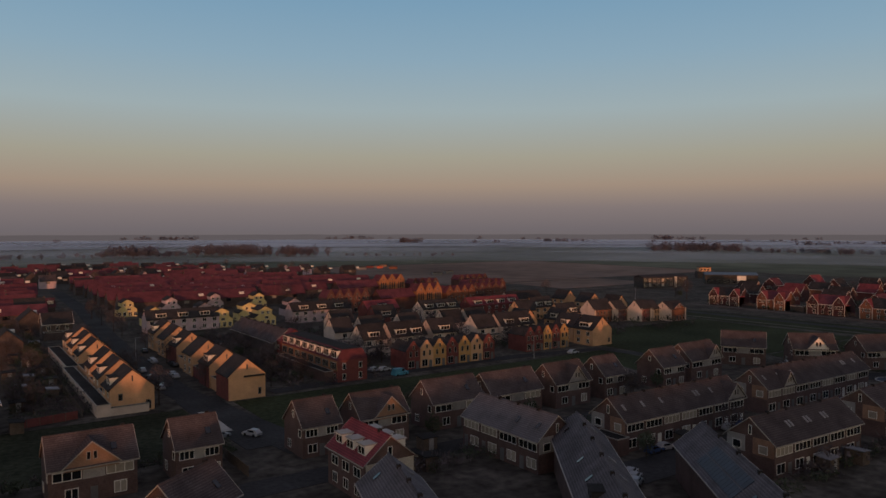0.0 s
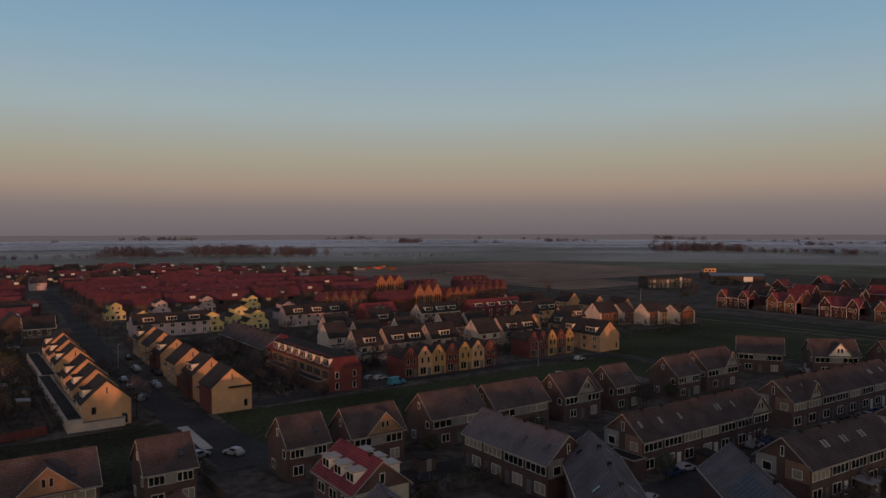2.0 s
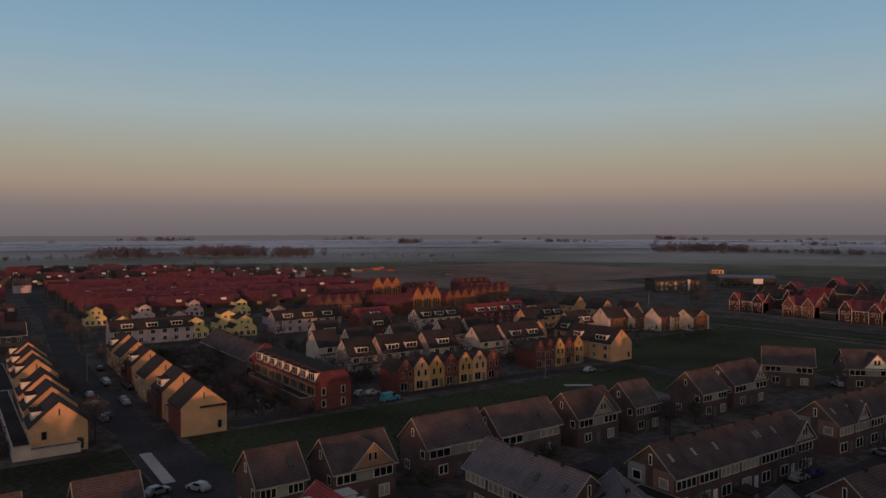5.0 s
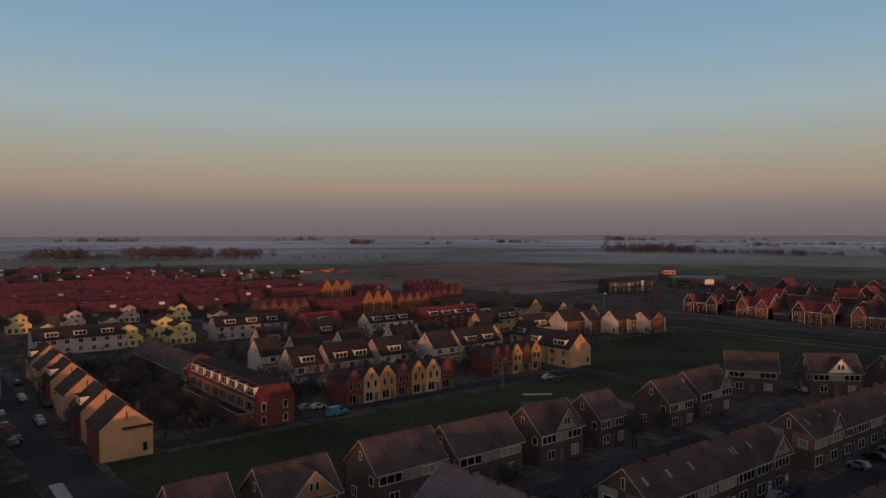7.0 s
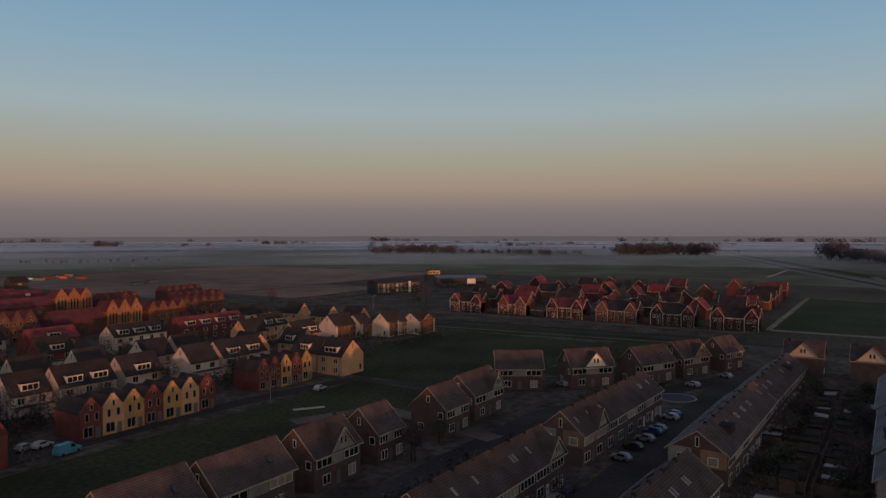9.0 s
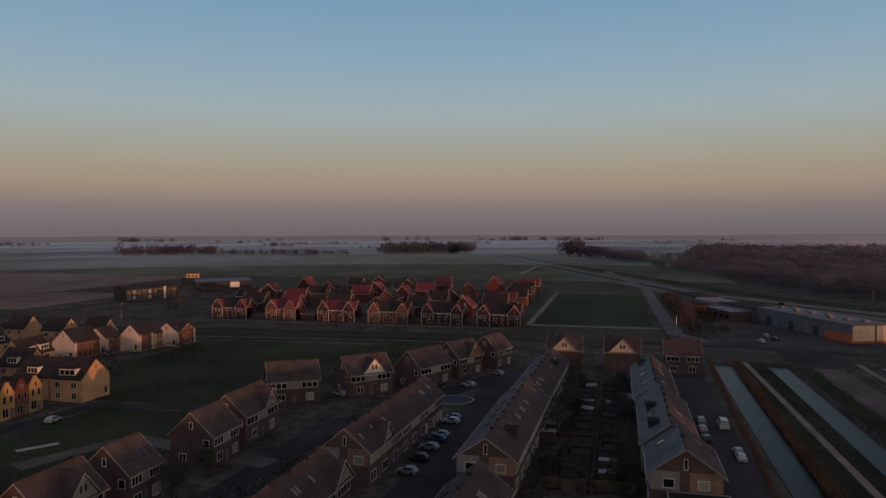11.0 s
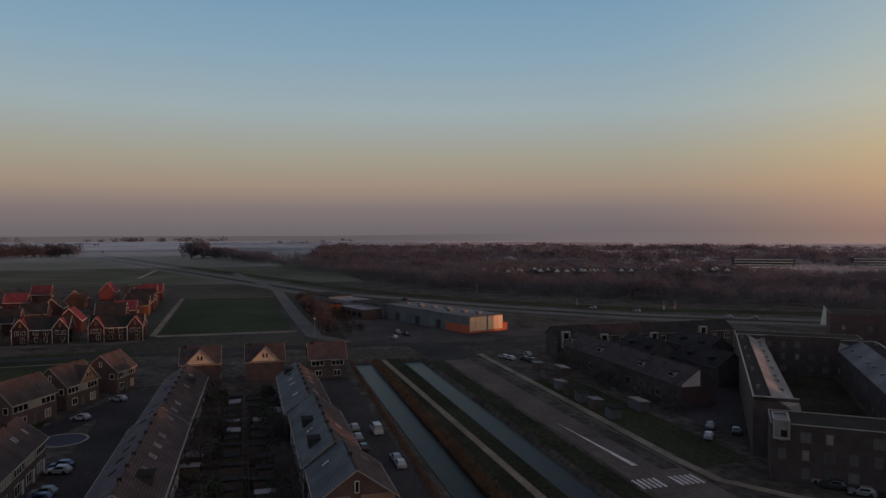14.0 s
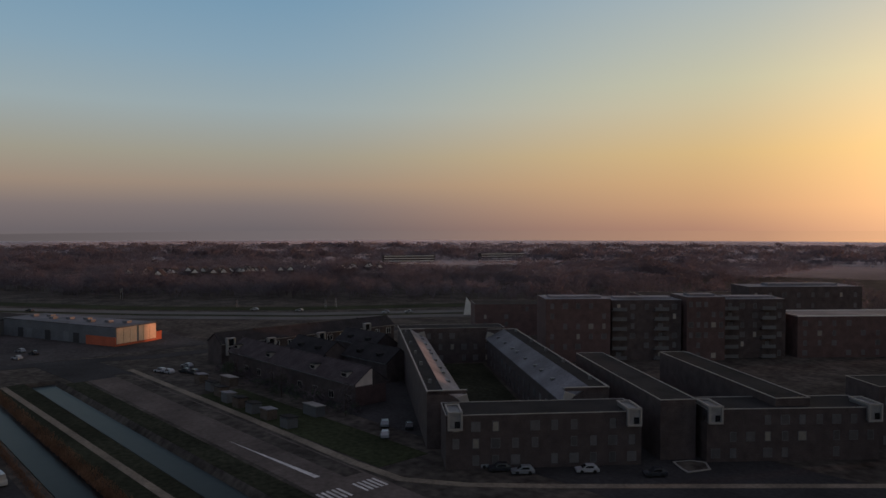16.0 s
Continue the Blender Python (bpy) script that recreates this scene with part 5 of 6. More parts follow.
def sloped_wing(x0, x1, xf, y0, y1, h, eave, roof, label, base):
    """A wing with a flat strip along one side and a slope that falls to the court from xf to x1."""
    k = 1 if x1 > xf else -1
    b = thing("apartment_block", base @ pose(0, y0, 0), label, "apartment block", "dark brick flats")
    L = y1 - y0
    part("wall", Shape().prism([(x0, -0.1), (x1 - k * 0.5, -0.1), (x1 - k * 0.5, eave), (xf, h), (x0, h)], "y", 0, L), brick_dark, b)
    part("flat_roof", Shape().box(*sorted((x0 + k * 0.3, xf)), 0.3, L - 0.3, h, h + 0.05), felt, b)
    part("roof_slope", Shape().prism([(xf, h + 0.004), (x1, eave - 0.2), (x1, eave - 0.02), (xf, h + 0.2)], "y", 0.35, L - 0.35), roof, b)
    part("roof_edge", Shape().box(*sorted((x0 - k * 0.06, x0 + k * 0.22)), 0.0, L, h, h + 0.2), cream_paint, b)
    for q in (0.0, L - 0.3):
        part("end_wall", Shape().prism([(x0 + k * 0.3, h - 0.5), (x1 - k * 0.7, h - 0.5), (x1 - k * 0.7, h + 0.1), (x0 + k * 0.3, h + 0.1)], "y", q, q + 0.3), brick_dark, b)
        part("coping", Shape().box(*sorted((x0 + k * 0.24, x1 - k * 0.6)), q - 0.05, q + 0.34, h + 0.1, h + 0.24), cream_paint, b)
        part("gable_tip", Shape().prism([(x1 - k * 2.6, h - 1.2), (x1 - k * 0.6, h - 0.55), (x1, eave - 0.1), (x1 - k * 0.2, eave - 0.9)], "y", q - 0.08, q + 0.3), cream_paint, b)
    for i in range(int(L / 8)):
        y = 5 + 8 * i + (i % 3) * 1.3
        xm, zm = xf + (x1 - xf) * 0.55, h + (eave - h) * 0.55
        part("roof_light", Shape().box(xm - 0.5, xm + 0.5, y, y + 1.1, zm - 0.1, zm + 0.36), grey_paint, b)
        if i % 2 == 0:
            part("chimney", Shape().box(x0 + k * 1.0, x0 + k * 1.6, y + 2, y + 2.6, h + 0.05, h + 0.8), grey_paint, b)
    for i in range(int(L / 5)):
        for z in (1.0, 4.0):
            part("window", Shape().box(*sorted((x1 - k * 0.52, x1 - k * 0.44)), 2 + 5 * i, 3.6 + 5 * i, z, z + 1.6), curtain, b)
    return b


FLF = FL @ pose(0, 0, 0, 0, 0, 2.0)
FLW = FL @ pose(0, 0, 0, 0, 0, 3.6)
b = flats(-0.6, 33.2, -1.4, 7.8, 9.2, brick_dark, "three storey dark brick flats with white corner bays", 3, 10, base=FLF, ew=0.14)
loggia(b, -15.4, 9.2, 9.2)
loggia(b, 15.4, 9.2, 9.2)
b = flats(45.0, 76.0, 0.2, 9.2, 9.2, brick_dark, "three storey dark brick flats with white corner bays", 3, 10, ew=0.14)
loggia(b, -14.3, 9.0, 9.2)
loggia(b, 14.3, 9.0, 9.2)
sloped_wing(-2.65, 5.4, 0.4, 10.7, 93.2, 10.6, 8.0, felt_pale, "long dark brick wing with a pale sloping roof", FLW)
sloped_wing(32.0, 22.8, 28.2, 10.3, 90.0, 10.6, 8.0, zinc_old, "long dark brick wing with a grey sloping roof", FLW)
flats(-2.65, 29.5, 94.6, 103, 10.6, brick_dark, "dark brick rear wing of the flats", 3, 9, base=FLW)
flats(37.3, 43.8, -0.7, 47.5, 10.6, brick_dark, "dark brick wing with a thin pale roof edge", 3, 9, faces="", base=FLW, ew=0.14)
flats(58.0, 64.5, -1.9, 46.5, 10.6, brick_dark, "dark brick wing with a thin pale roof edge", 3, 9, faces="", base=FLW, ew=0.14)
flats(80, 110, 6, 16, 11.5, brick_dark, "dark brick flats with a low roof edge", 3, 9)
# Unseen blocks added to shade the estate; their gap lets sun reach one gable.
for x0, x1 in ((-85, -45), (-40, 0), (4, 65), (81, 108)):
    flats(x0, x1, -157, -144, 20.6, brick_dark, "unseen seven storey block added to shade the estate", 2, 2, base=Matrix.Identity(4), faces="N", edge=grey_paint)
# kerbed planting bed before the flats
BED = [(127.6, -62.0), (124.8, -59.8), (123.0, -58.9), (121.2, -63.2), (123.5, -66.0), (125.9, -65.1)]
bed = solid("planting_bed", Shape().prism([(124.3 + 0.88 * (a - 124.3), -62.5 + 0.88 * (b + 62.5)) for a, b in BED], "z", -0.05, 0.14), earth, "bare earth bed inside a pale kerb", "planting bed")
for i in range(6):
    (a, b), (c, d) = BED[i], BED[(i + 1) % 6]
    (e, f), (g_, h_) = [(124.3 + 0.89 * (p - 124.3), -62.5 + 0.89 * (q + 62.5)) for p, q in ((c, d), (a, b))]
    part("kerb", Shape().prism([(a, b), (c, d), (e, f), (g_, h_)], "z", -0.05, 0.2), concrete, bed)
# lawns in the courtyards
for x0, x1, y0, y1 in ((5.8, 22.4, 10.5, 93), (45, 57, 8.5, 46)):
    flat("lawn", x0, x1, y0, y1, 0.07, bank_grass, "dark courtyard lawn between the brick wings", "lawn", m=FLW)
# six storey flats
# Pale felt puts the light grazing these tall roofs into their colour.
for x0, x1, y0, hh_, bal in ((36, 56, 95, 19.2, False), (57, 79, 97, 18.6, True), (80, 92, 95, 19.6, False), (93, 113, 98, 18.6, True)):
    flats(x0, x1, y0, y0 + 14, hh_, brick_brown if not bal else brick_dark, "six storey brown brick flats" + (" with balconies" if bal else " with a plain wall"), 6, 5, balcony=bal, edge=grey_paint, roof=felt_pale, strip=(-(x1 - x0) / 2 + 2, (x1 - x0) / 2 - 2, -4, 1, 0.7))
flats(117, 160, 98, 114, 13.0, brick_brown, "pale flat roofed building beside the flats", 4, 9, edge=white_paint, roof=concrete, ew=0.35)
flats(116, 158, 128, 142, 20.0, brick_dark, "six storey brown brick flats with a plain wall", 5, 8, edge=grey_paint, roof=felt_pale, strip=(-12, 14, -3, 2, 0.9))
flats(20, 60, 150, 166, 12, brick_brown, "brown brick flats behind the courtyard", 4, 5, edge=grey_paint)
flats(85, 140, 150, 166, 15, brick_brown, "brown brick flats with a pale roof edge", 5, 6)

# ---- houses beside the road ----
h = gable_house(227.5, -48.6, 0, 62, 9, 5.2, 8.4, brick_dark, tile_brown, grey_paint, "dark brick terrace with small dormers facing the gardens", "terrace", chimneys=[(-12, 0), (4, 0), (16, 0)], barge=False)
for c in (28.5, 10.0, -12.0, -25.5):
    dormer(h, "N", c, 2.4, 9, 5.2, 8.4, 5.8, 1.4, cream_paint, 1)
for i in range(9):
    window(h, "N", 62, 9, -29.5 + 7 * i, -27.5 + 7 * i, 0.7, 2.4, 2, cream_paint)
panel(h, "W", 62, 9, -4.3, 4.3, 0.1, 4.4, brick_brown, name="lower_wall")
# The sun on half of this gable is put into a pale panel.
part("gable_wall", Shape().prism([(-0.4, 4.6), (4.4, 4.6), (4.4, 5.2), (0.2, 8.2), (-0.4, 8.2)], "x", -31.08, -30.98), plaster_white, h, "half of the gable coloured pale for the sun on it")
h = gable_house(270, -78.0, 90, 66, 9, 6.2, 8.8, brick_dark, tile_black, cream_paint, "dark brick terrace with white framed bays", "terrace", chimneys=[(-20, 0), (0, 0), (20, 0)], barge=False)
for i in range(13):
    window(h, "N", 66, 9, -31.5 + 5 * i, -29.5 + 5 * i, 3.4, 5.2, 2)
for c, z in ((30.4, 7.9), (16.8, 6.6), (-1.6, 6.5), (-20.4, 7.8)):
    y = Shape()
    y.box(c - 1.3, c + 1.3, 4.5, 5.9, z - 5.2, z - 4.9).box(c - 1.3, c + 1.3, 4.5, 5.9, z - 0.3, z).box(c - 1.3, c - 0.95, 4.5, 5.9, z - 4.9, z - 0.3).box(c + 0.95, c + 1.3, 4.5, 5.9, z - 4.9, z - 0.3).box(c - 0.95, c + 0.95, 4.5, 5.9, z - 2.7, z - 2.4)
    bay = part("bay", y, cream_paint, h, "white framed two storey bay")
    part("pane", Shape().box(c - 0.95, c + 0.95, 4.6, 5.3, z - 4.9, z - 0.3), glass, bay)
for x, y, a in ((243, -64, 0), (222, -70, 0), (246, -84, 0)):
    h = gable_house(x, y, a, 20, 9, 5.2, 8.4, brick_dark, tile_black, grey_paint, "dark brick houses with a black roof", "terrace", barge=False)
    for i in range(2):
        dormer(h, "N", -5 + 9 * i, 2.0, 9, 5.2, 8.4, 5.9, 1.1, boards_dark, 2)


def garden_shed(x, y, ang=0.0, L=3.2, W=2.6, h=2.2, wall=None, roof=None, label="small wooden garden shed with a pale roof"):
    s = thing("garden_shed", pose(x, y, 0, 0, 0, ang), label, "shed", "garden sheds")
    part("wall", Shape().box(-L / 2, L / 2, -W / 2, W / 2, -0.05, h), wall or wood, s)
    part("roof", Shape().prism([(-W / 2 - 0.2, h + 0.004), (W / 2 + 0.2, h + 0.25), (W / 2 + 0.2, h + 0.37), (-W / 2 - 0.2, h + 0.124)], "x", -L / 2 - 0.2, L / 2 + 0.2), roof or felt_pale, s)
    door(s, "S", L, W, 0.2, boards_grey)
    return s


for i, (x, y) in enumerate(((221, -25.5), (214.8, -25.2), (208, -25), (201, -24.8), (192.4, -24.6), (238, -34), (197.4, -33.8), (228, -27), (235, -28), (246, -30))):
    garden_shed(x, y, 0, 5.0 if i in (5, 6) else 3.0, 2.4, 2.1, wood if i % 2 else grey_paint, concrete if i in (5, 6) else felt_pale if i % 3 == 0 else felt, "grey garden shed behind the dark terrace")
garden_shed(209, 46.2, 0, 4.5, 3, 2.3)
for i in range(14):
    garden_shed(152 + 5.6 * i + rng.uniform(-0.8, 0.8), 54.5 + rng.uniform(-0.7, 0.7), rng.choice((0, 90, 180)), rng.uniform(2.2, 3.4), 2.2, 2.1, wood, felt if rng.random() < 0.7 else felt_pale)
for i in range(12):
    garden_shed(155 + 6.0 * i + rng.uniform(-0.8, 0.8), 49.2 + rng.uniform(-0.5, 0.5), rng.choice((0, 90)), rng.uniform(2.2, 3.2), 2.2, 2.1, wood, felt if rng.random() < 0.75 else felt_pale)
for x, y in ((176, 60.5), (182, 60), (72, 108), (100, 100), (112, 82), (66, 99), (120, 60), (128, 59), (140, 56), (30, 110), (8, 111), (13, 182), (16, 188), (21, 192), (15, 200), (22, 206), (18, 213), (14, 221), (22, 224), (20, 240), (17, 250), (23, 256), (19, 270), (25, 276), (21, 284), (16, 293), (26, 310), (11.5, 163), (70, 200), (75, 186), (72, 225), (76, 240), (104, 190), (120, 188), (140, 190)):
    garden_shed(x, y, rng.choice((0, 90)), 3.0, 2.4, 2.2, wood, felt_pale if rng.random() < 0.4 else felt)


def fence(x0, y0, x1, y1, label="dark timber garden fence with posts", h=1.8, mat=None):
    L = math.hypot(x1 - x0, y1 - y0)
    f = thing("fence", pose(x0, y0, 0, 0, 0, math.degrees(math.atan2(y1 - y0, x1 - x0))), label, "fence", "garden fences")
    n = max(1, round(L / 2.4))
    for i in range(n):
        part("fence_panel", Shape().box(L * i / n + 0.1, L * (i + 1) / n - 0.02, -0.03, 0.03, 0.1, h), mat or wood, f)
        part("post", Shape().box(L * i / n - 0.02, L * i / n + 0.1, -0.06, 0.06, -0.1, h + 0.1), wood, f)
    return f


for i in range(0, 15):
    x = 152 + 5.45 * i
    fence(x, 52.4, x, 60.8)
    fence(x, 44.6, x, 51.2)
fence(150, 52.3, 176, 52.3)
fence(176, 52.3, 205, 52.3)
fence(150, 51.3, 180, 51.3)
fence(11, 165, 23, 167.5, "red brown garden fence beside the grass", 1.8, brick_red)
fence(24, 168, 24, 200)
fence(24, 205, 25, 240)
fence(12, 198, 24, 198)
fence(12, 216, 24, 216)
fence(40, 112, 40, 124)
for x in (60, 76.5, 92.4, 109, 125):
    fence(x, 124, x, 128.5)

# ---- sheds by the main road ----
SH = pose(323.7, -41.0, 0, 0, 0, 20.9)
s = thing("industrial_shed", SH, "long grey metal shed with a sunlit orange end", "shed")
part("wall", Shape().box(0, 62, -8.5, 8.5, -0.1, 6.4), cladding, s)
for i in range(11):
    part("gate", Shape().box(3.5 + 5.2 * i, 6.6 + 5.2 * i, 8.5, 8.58, 0.1, 3.6), cladding if i % 3 else boards_dark, s) if i > 1 else None
part("roof", Shape().box(-0.2, 62.2, -8.7, 8.7, 6.404, 6.7), zinc_old, s)
part("base_band", Shape().box(-0.06, 0.0, -8.5, 8.5, 0, 0.8), red_panel, s)
for i in range(6):
    y = -8.4 + 2.82 * i
    part("gate", Shape().box(-0.12, 0.0, y, y + (2.7 if i != 2 else 1.9), 0.9, 6.3), sunlit_end, s, "metal gate panel with low sunlight put into its orange colour")
part("red_band", Shape().box(0.0, 15.0, 8.5, 8.9, -0.05, 3.2), red_panel, s, "red panelled lower wall")
part("blue_band", Shape().box(0.0, 15.0, 8.5, 8.75, 3.25, 6.3), cladding, s, "blue grey metal upper wall")
part("red_wing", Shape().box(0.5, 9.0, -11.5, -8.5, -0.05, 3.2), red_panel, s, "low red panelled wing")
part("wing_roof", Shape().box(0.3, 9.2, -11.7, -8.52, 3.204, 3.4), felt, s)
for i in range(8):
    part("roof_unit", Shape().box(6 + i * 7, 8.4 + i * 7, -3 + (i % 3) * 2, -1 + (i % 3) * 2, 6.7, 7.5), cladding, s)
for k, (x0, x1, y0, y1, hh_, c) in enumerate(((63, 92, -6, 10, 5.6, cladding), (93, 118, -4, 9, 5.0, boards_grey), (119, 146, -6, 8, 5.6, cladding), (62.5, 84, 11, 20, 4.4, brick_brown), (96, 112, 13, 24, 4.2, red_panel))):
    b = thing("industrial_shed", SH @ pose(x0, 0, 0), "low flat roofed industrial unit in a row", "shed", "industrial units")
    part("wall", Shape().box(0, x1 - x0, y0, y1, -0.1, hh_), c, b)
    part("roof", Shape().box(-0.2, x1 - x0 + 0.2, y0 - 0.2, y1 + 0.2, hh_ + 0.004, hh_ + 0.3), felt_pale if k % 2 else felt, b)
    for i in range(4):
        part("window", Shape().box(2 + 5 * i, 5 + 5 * i, y1, y1 + 0.06, 1.2, 3.0), glass, b)

# ---- school and blue roofed hall ----
b = thing("school", pose(412, 322.5, 0, 0, 0, -19), "dark two storey school with white framed windows", "school")
part("wall", Shape().box(-17.5, 17.5, -6, 6, -0.1, 7.0), boards_dark, b)
part("roof", Shape().prism([(-6.4, 7.004), (6.4, 7.004), (0, 8.6)], "x", -17.9, 17.9), tile_black, b)
for i in range(10):
    for z in (0.9, 4.2):
        if i != 7:
            window(b, "S", 35, 12, -16.6 + 3.4 * i, -14.8 + 3.4 * i, z, z + 1.9, 2, white_paint, blind if i % 3 == 1 else None)
part("stair_tower", Shape().box(7, 8.6, -6.5, -5.9, -0.1, 7.4), white_paint, b, "white stair tower")
b = thing("hall", pose(478, 312, 0, 0, 0, -50), "wide hall with a blue grey sheet roof", "hall")
part("wall", Shape().box(-18, 18, -9, 9, -0.1, 6.8), boards_dark, b)
for i in range(6):
    window(b, "S", 36, 18, -17 + 3.6 * i, -14.6 + 3.6 * i, 1.0, 3.2, 3, cream_paint)
part("roof", Shape().prism([(-9.4, 6.804), (9.4, 6.804), (0, 8.4)], "x", -18.4, 18.4), blue_roof, b)
part("end_panel", Shape().box(4, 10, -9.1, -9.0, 2.5, 6.2), white_paint, b)
b = thing("hall", pose(515, 360, 0, 0, 0, -42), "pale tall building catching the low sun", "hall")
part("wall", Shape().box(-6, 6, -5, 5, -0.1, 5.6), brick_dark, b)
part("upper_storey", Shape().box(-4.6, 4.6, -4.6, 5, 5.604, 8.8), plaster_cream, b)
part("roof", Shape().box(-4.9, 4.9, -4.9, 5.3, 8.804, 9.1), felt, b)
for i in range(3):
    window(b, "S", 9.2, 9.2, -4 + 2.8 * i, -2.2 + 2.8 * i, 6.4, 7.8, 2, cream_paint)
for x, y, l_, c in ((345, 637, 9, cladding), (349, 641, 6, concrete), (366, 655, 7, brick_red), (374, 659, 8, cladding), (377, 627, 8, brick_orange), (382, 640, 6, cladding), (390, 668, 7, boards_tan), (330, 628, 7, brick_red), (358, 521, 8, cladding), (379, 533, 8, cladding), (372, 645, 6, red_panel)):
    b = thing("site_cabin", pose(x, y, 0, 0, 0, rng.uniform(-40, 0)), "low site cabin at the field edge", "cabin", "site cabins")
    part("wall", Shape().box(-l_ / 2, l_ / 2, -3, 3, -0.1, 2.3), c, b)
    part("roof", Shape().box(-l_ / 2 - 0.2, l_ / 2 + 0.2, -3.2, 3.2, 2.304, 2.5), felt, b)


def street_lamp(x, y, h=7.0, glow=None, label="thin steel street lamp"):
    s = thing("street_lamp", pose(x, y, 0), label, "street lamp", "street lamps")
    part("pole", Shape().tube(0, 0, -0.1, h, 0.09, 0.05, 6), steel, s)
    part("arm", Shape().box(0, 1.1, -0.035, 0.035, h - 0.05, h + 0.03), steel, s)
    part("head", Shape().box(0.8, 1.5, -0.14, 0.14, h - 0.02, h + 0.1), grey_paint, s)
    part("lens", Shape().box(0.85, 1.45, -0.11, 0.11, h - 0.09, h - 0.021), glow or blind, s)
    return s


for x, y, g_ in ((325, 272, lamp_glow), (465, 722, lamp_glow_white), (451, 666, lamp_glow_white), (330, 26, lamp_glow), (48, 232, None), (150, 165, None)):
    street_lamp(x, y, glow=g_, label="lit street lamp" + (" with a warm glow" if g_ is lamp_glow else " with a white glow") if g_ else "thin steel street lamp beside the road")

# ---- cars ----
def wheel(parent, x, y):
    w = part("wheel", Shape(), rubber, parent)
    s = Shape()
    n = 10
    ring = [(0.32 * math.cos(2 * math.pi * i / n), 0.32 * math.sin(2 * math.pi * i / n) + 0.32) for i in range(n)]
    s.prism([(x + a, b) for a, b in ring], "y", y - 0.1, y + 0.1)
    w.data = s.mesh("wheel", rubber)


def car(paint, label, van=False, name="car"):
    c = thing(name, pose(0, 0, -50), label, "van" if van else "car", "parked cars")
    L, W = (4.8, 1.85) if van else (3.8, 1.62)
    h1, h2 = (1.1, 2.0) if van else (0.80, 1.36)
    prof = [(-L / 2, 0.25), (L / 2, 0.25), (L / 2, 0.6), (L / 2 - 0.15, h1 - 0.1), (L / 2 - 1.0, h1), (-L / 2 + 0.1, h1), (-L / 2, 0.75)]
    part("body", Shape().prism(prof, "y", -W / 2, W / 2), paint, c)
    cab = [(-L / 2 + 0.12, h1 + 0.004), (L / 2 - 1.05, h1 + 0.004), (L / 2 - 1.75, h2), (-L / 2 + (0.15 if van else 0.6), h2)]
    part("roof", Shape().poly([(x, -W / 2 + 0.1 + (0.13 if z > h1 + 0.1 else 0), z) for x, z in cab], [(x, W / 2 - 0.1 - (0.13 if z > h1 + 0.1 else 0), z) for x, z in cab]), paint, c)
    for k in (-1, 1):
        g = Shape()
        y = k * (W / 2 - 0.12)
        x0 = L / 2 - 2.3 if van else -L / 2 + 0.85
        g.prism([(x0, h1 + 0.08), (L / 2 - 1.3, h1 + 0.08), (L / 2 - 1.8, h2 - 0.12), (x0 + 0.1, h2 - 0.12)], "y", *sorted((y, y + k * 0.03)))
        part("side_glass", g, glass, c)
    part("windscreen", Shape().poly([(L / 2 - 1.02, -W / 2 + 0.25, h1 + 0.06), (L / 2 - 1.02, W / 2 - 0.25, h1 + 0.06), (L / 2 - 1.66, W / 2 - 0.3, h2 - 0.08), (L / 2 - 1.66, -W / 2 + 0.3, h2 - 0.08)],
                                    [(L / 2 - 0.99, -W / 2 + 0.25, h1 + 0.08), (L / 2 - 0.99, W / 2 - 0.25, h1 + 0.08), (L / 2 - 1.63, W / 2 - 0.3, h2 - 0.06), (L / 2 - 1.63, -W / 2 + 0.3, h2 - 0.06)]), glass, c)
    for k in (-1, 1):
        for x in (-L / 2 + 0.8, L / 2 - 0.85):
            wheel(c, x, k * (W / 2 - 0.08))
    return c


CARS = {"w": car(car_white, "white hatchback parked by the kerb"), "s": car(car_silver, "silver hatchback parked by the kerb"), "d": car(car_dark, "dark hatchback parked by the kerb"),
        "b": car(car_blue, "dark blue hatchback parked by the kerb"), "v": car(car_white, "white delivery van parked by the ditch", True, "van"), "t": car(van_blue, "turquoise van parked on the street", True, "van")}
used = set()
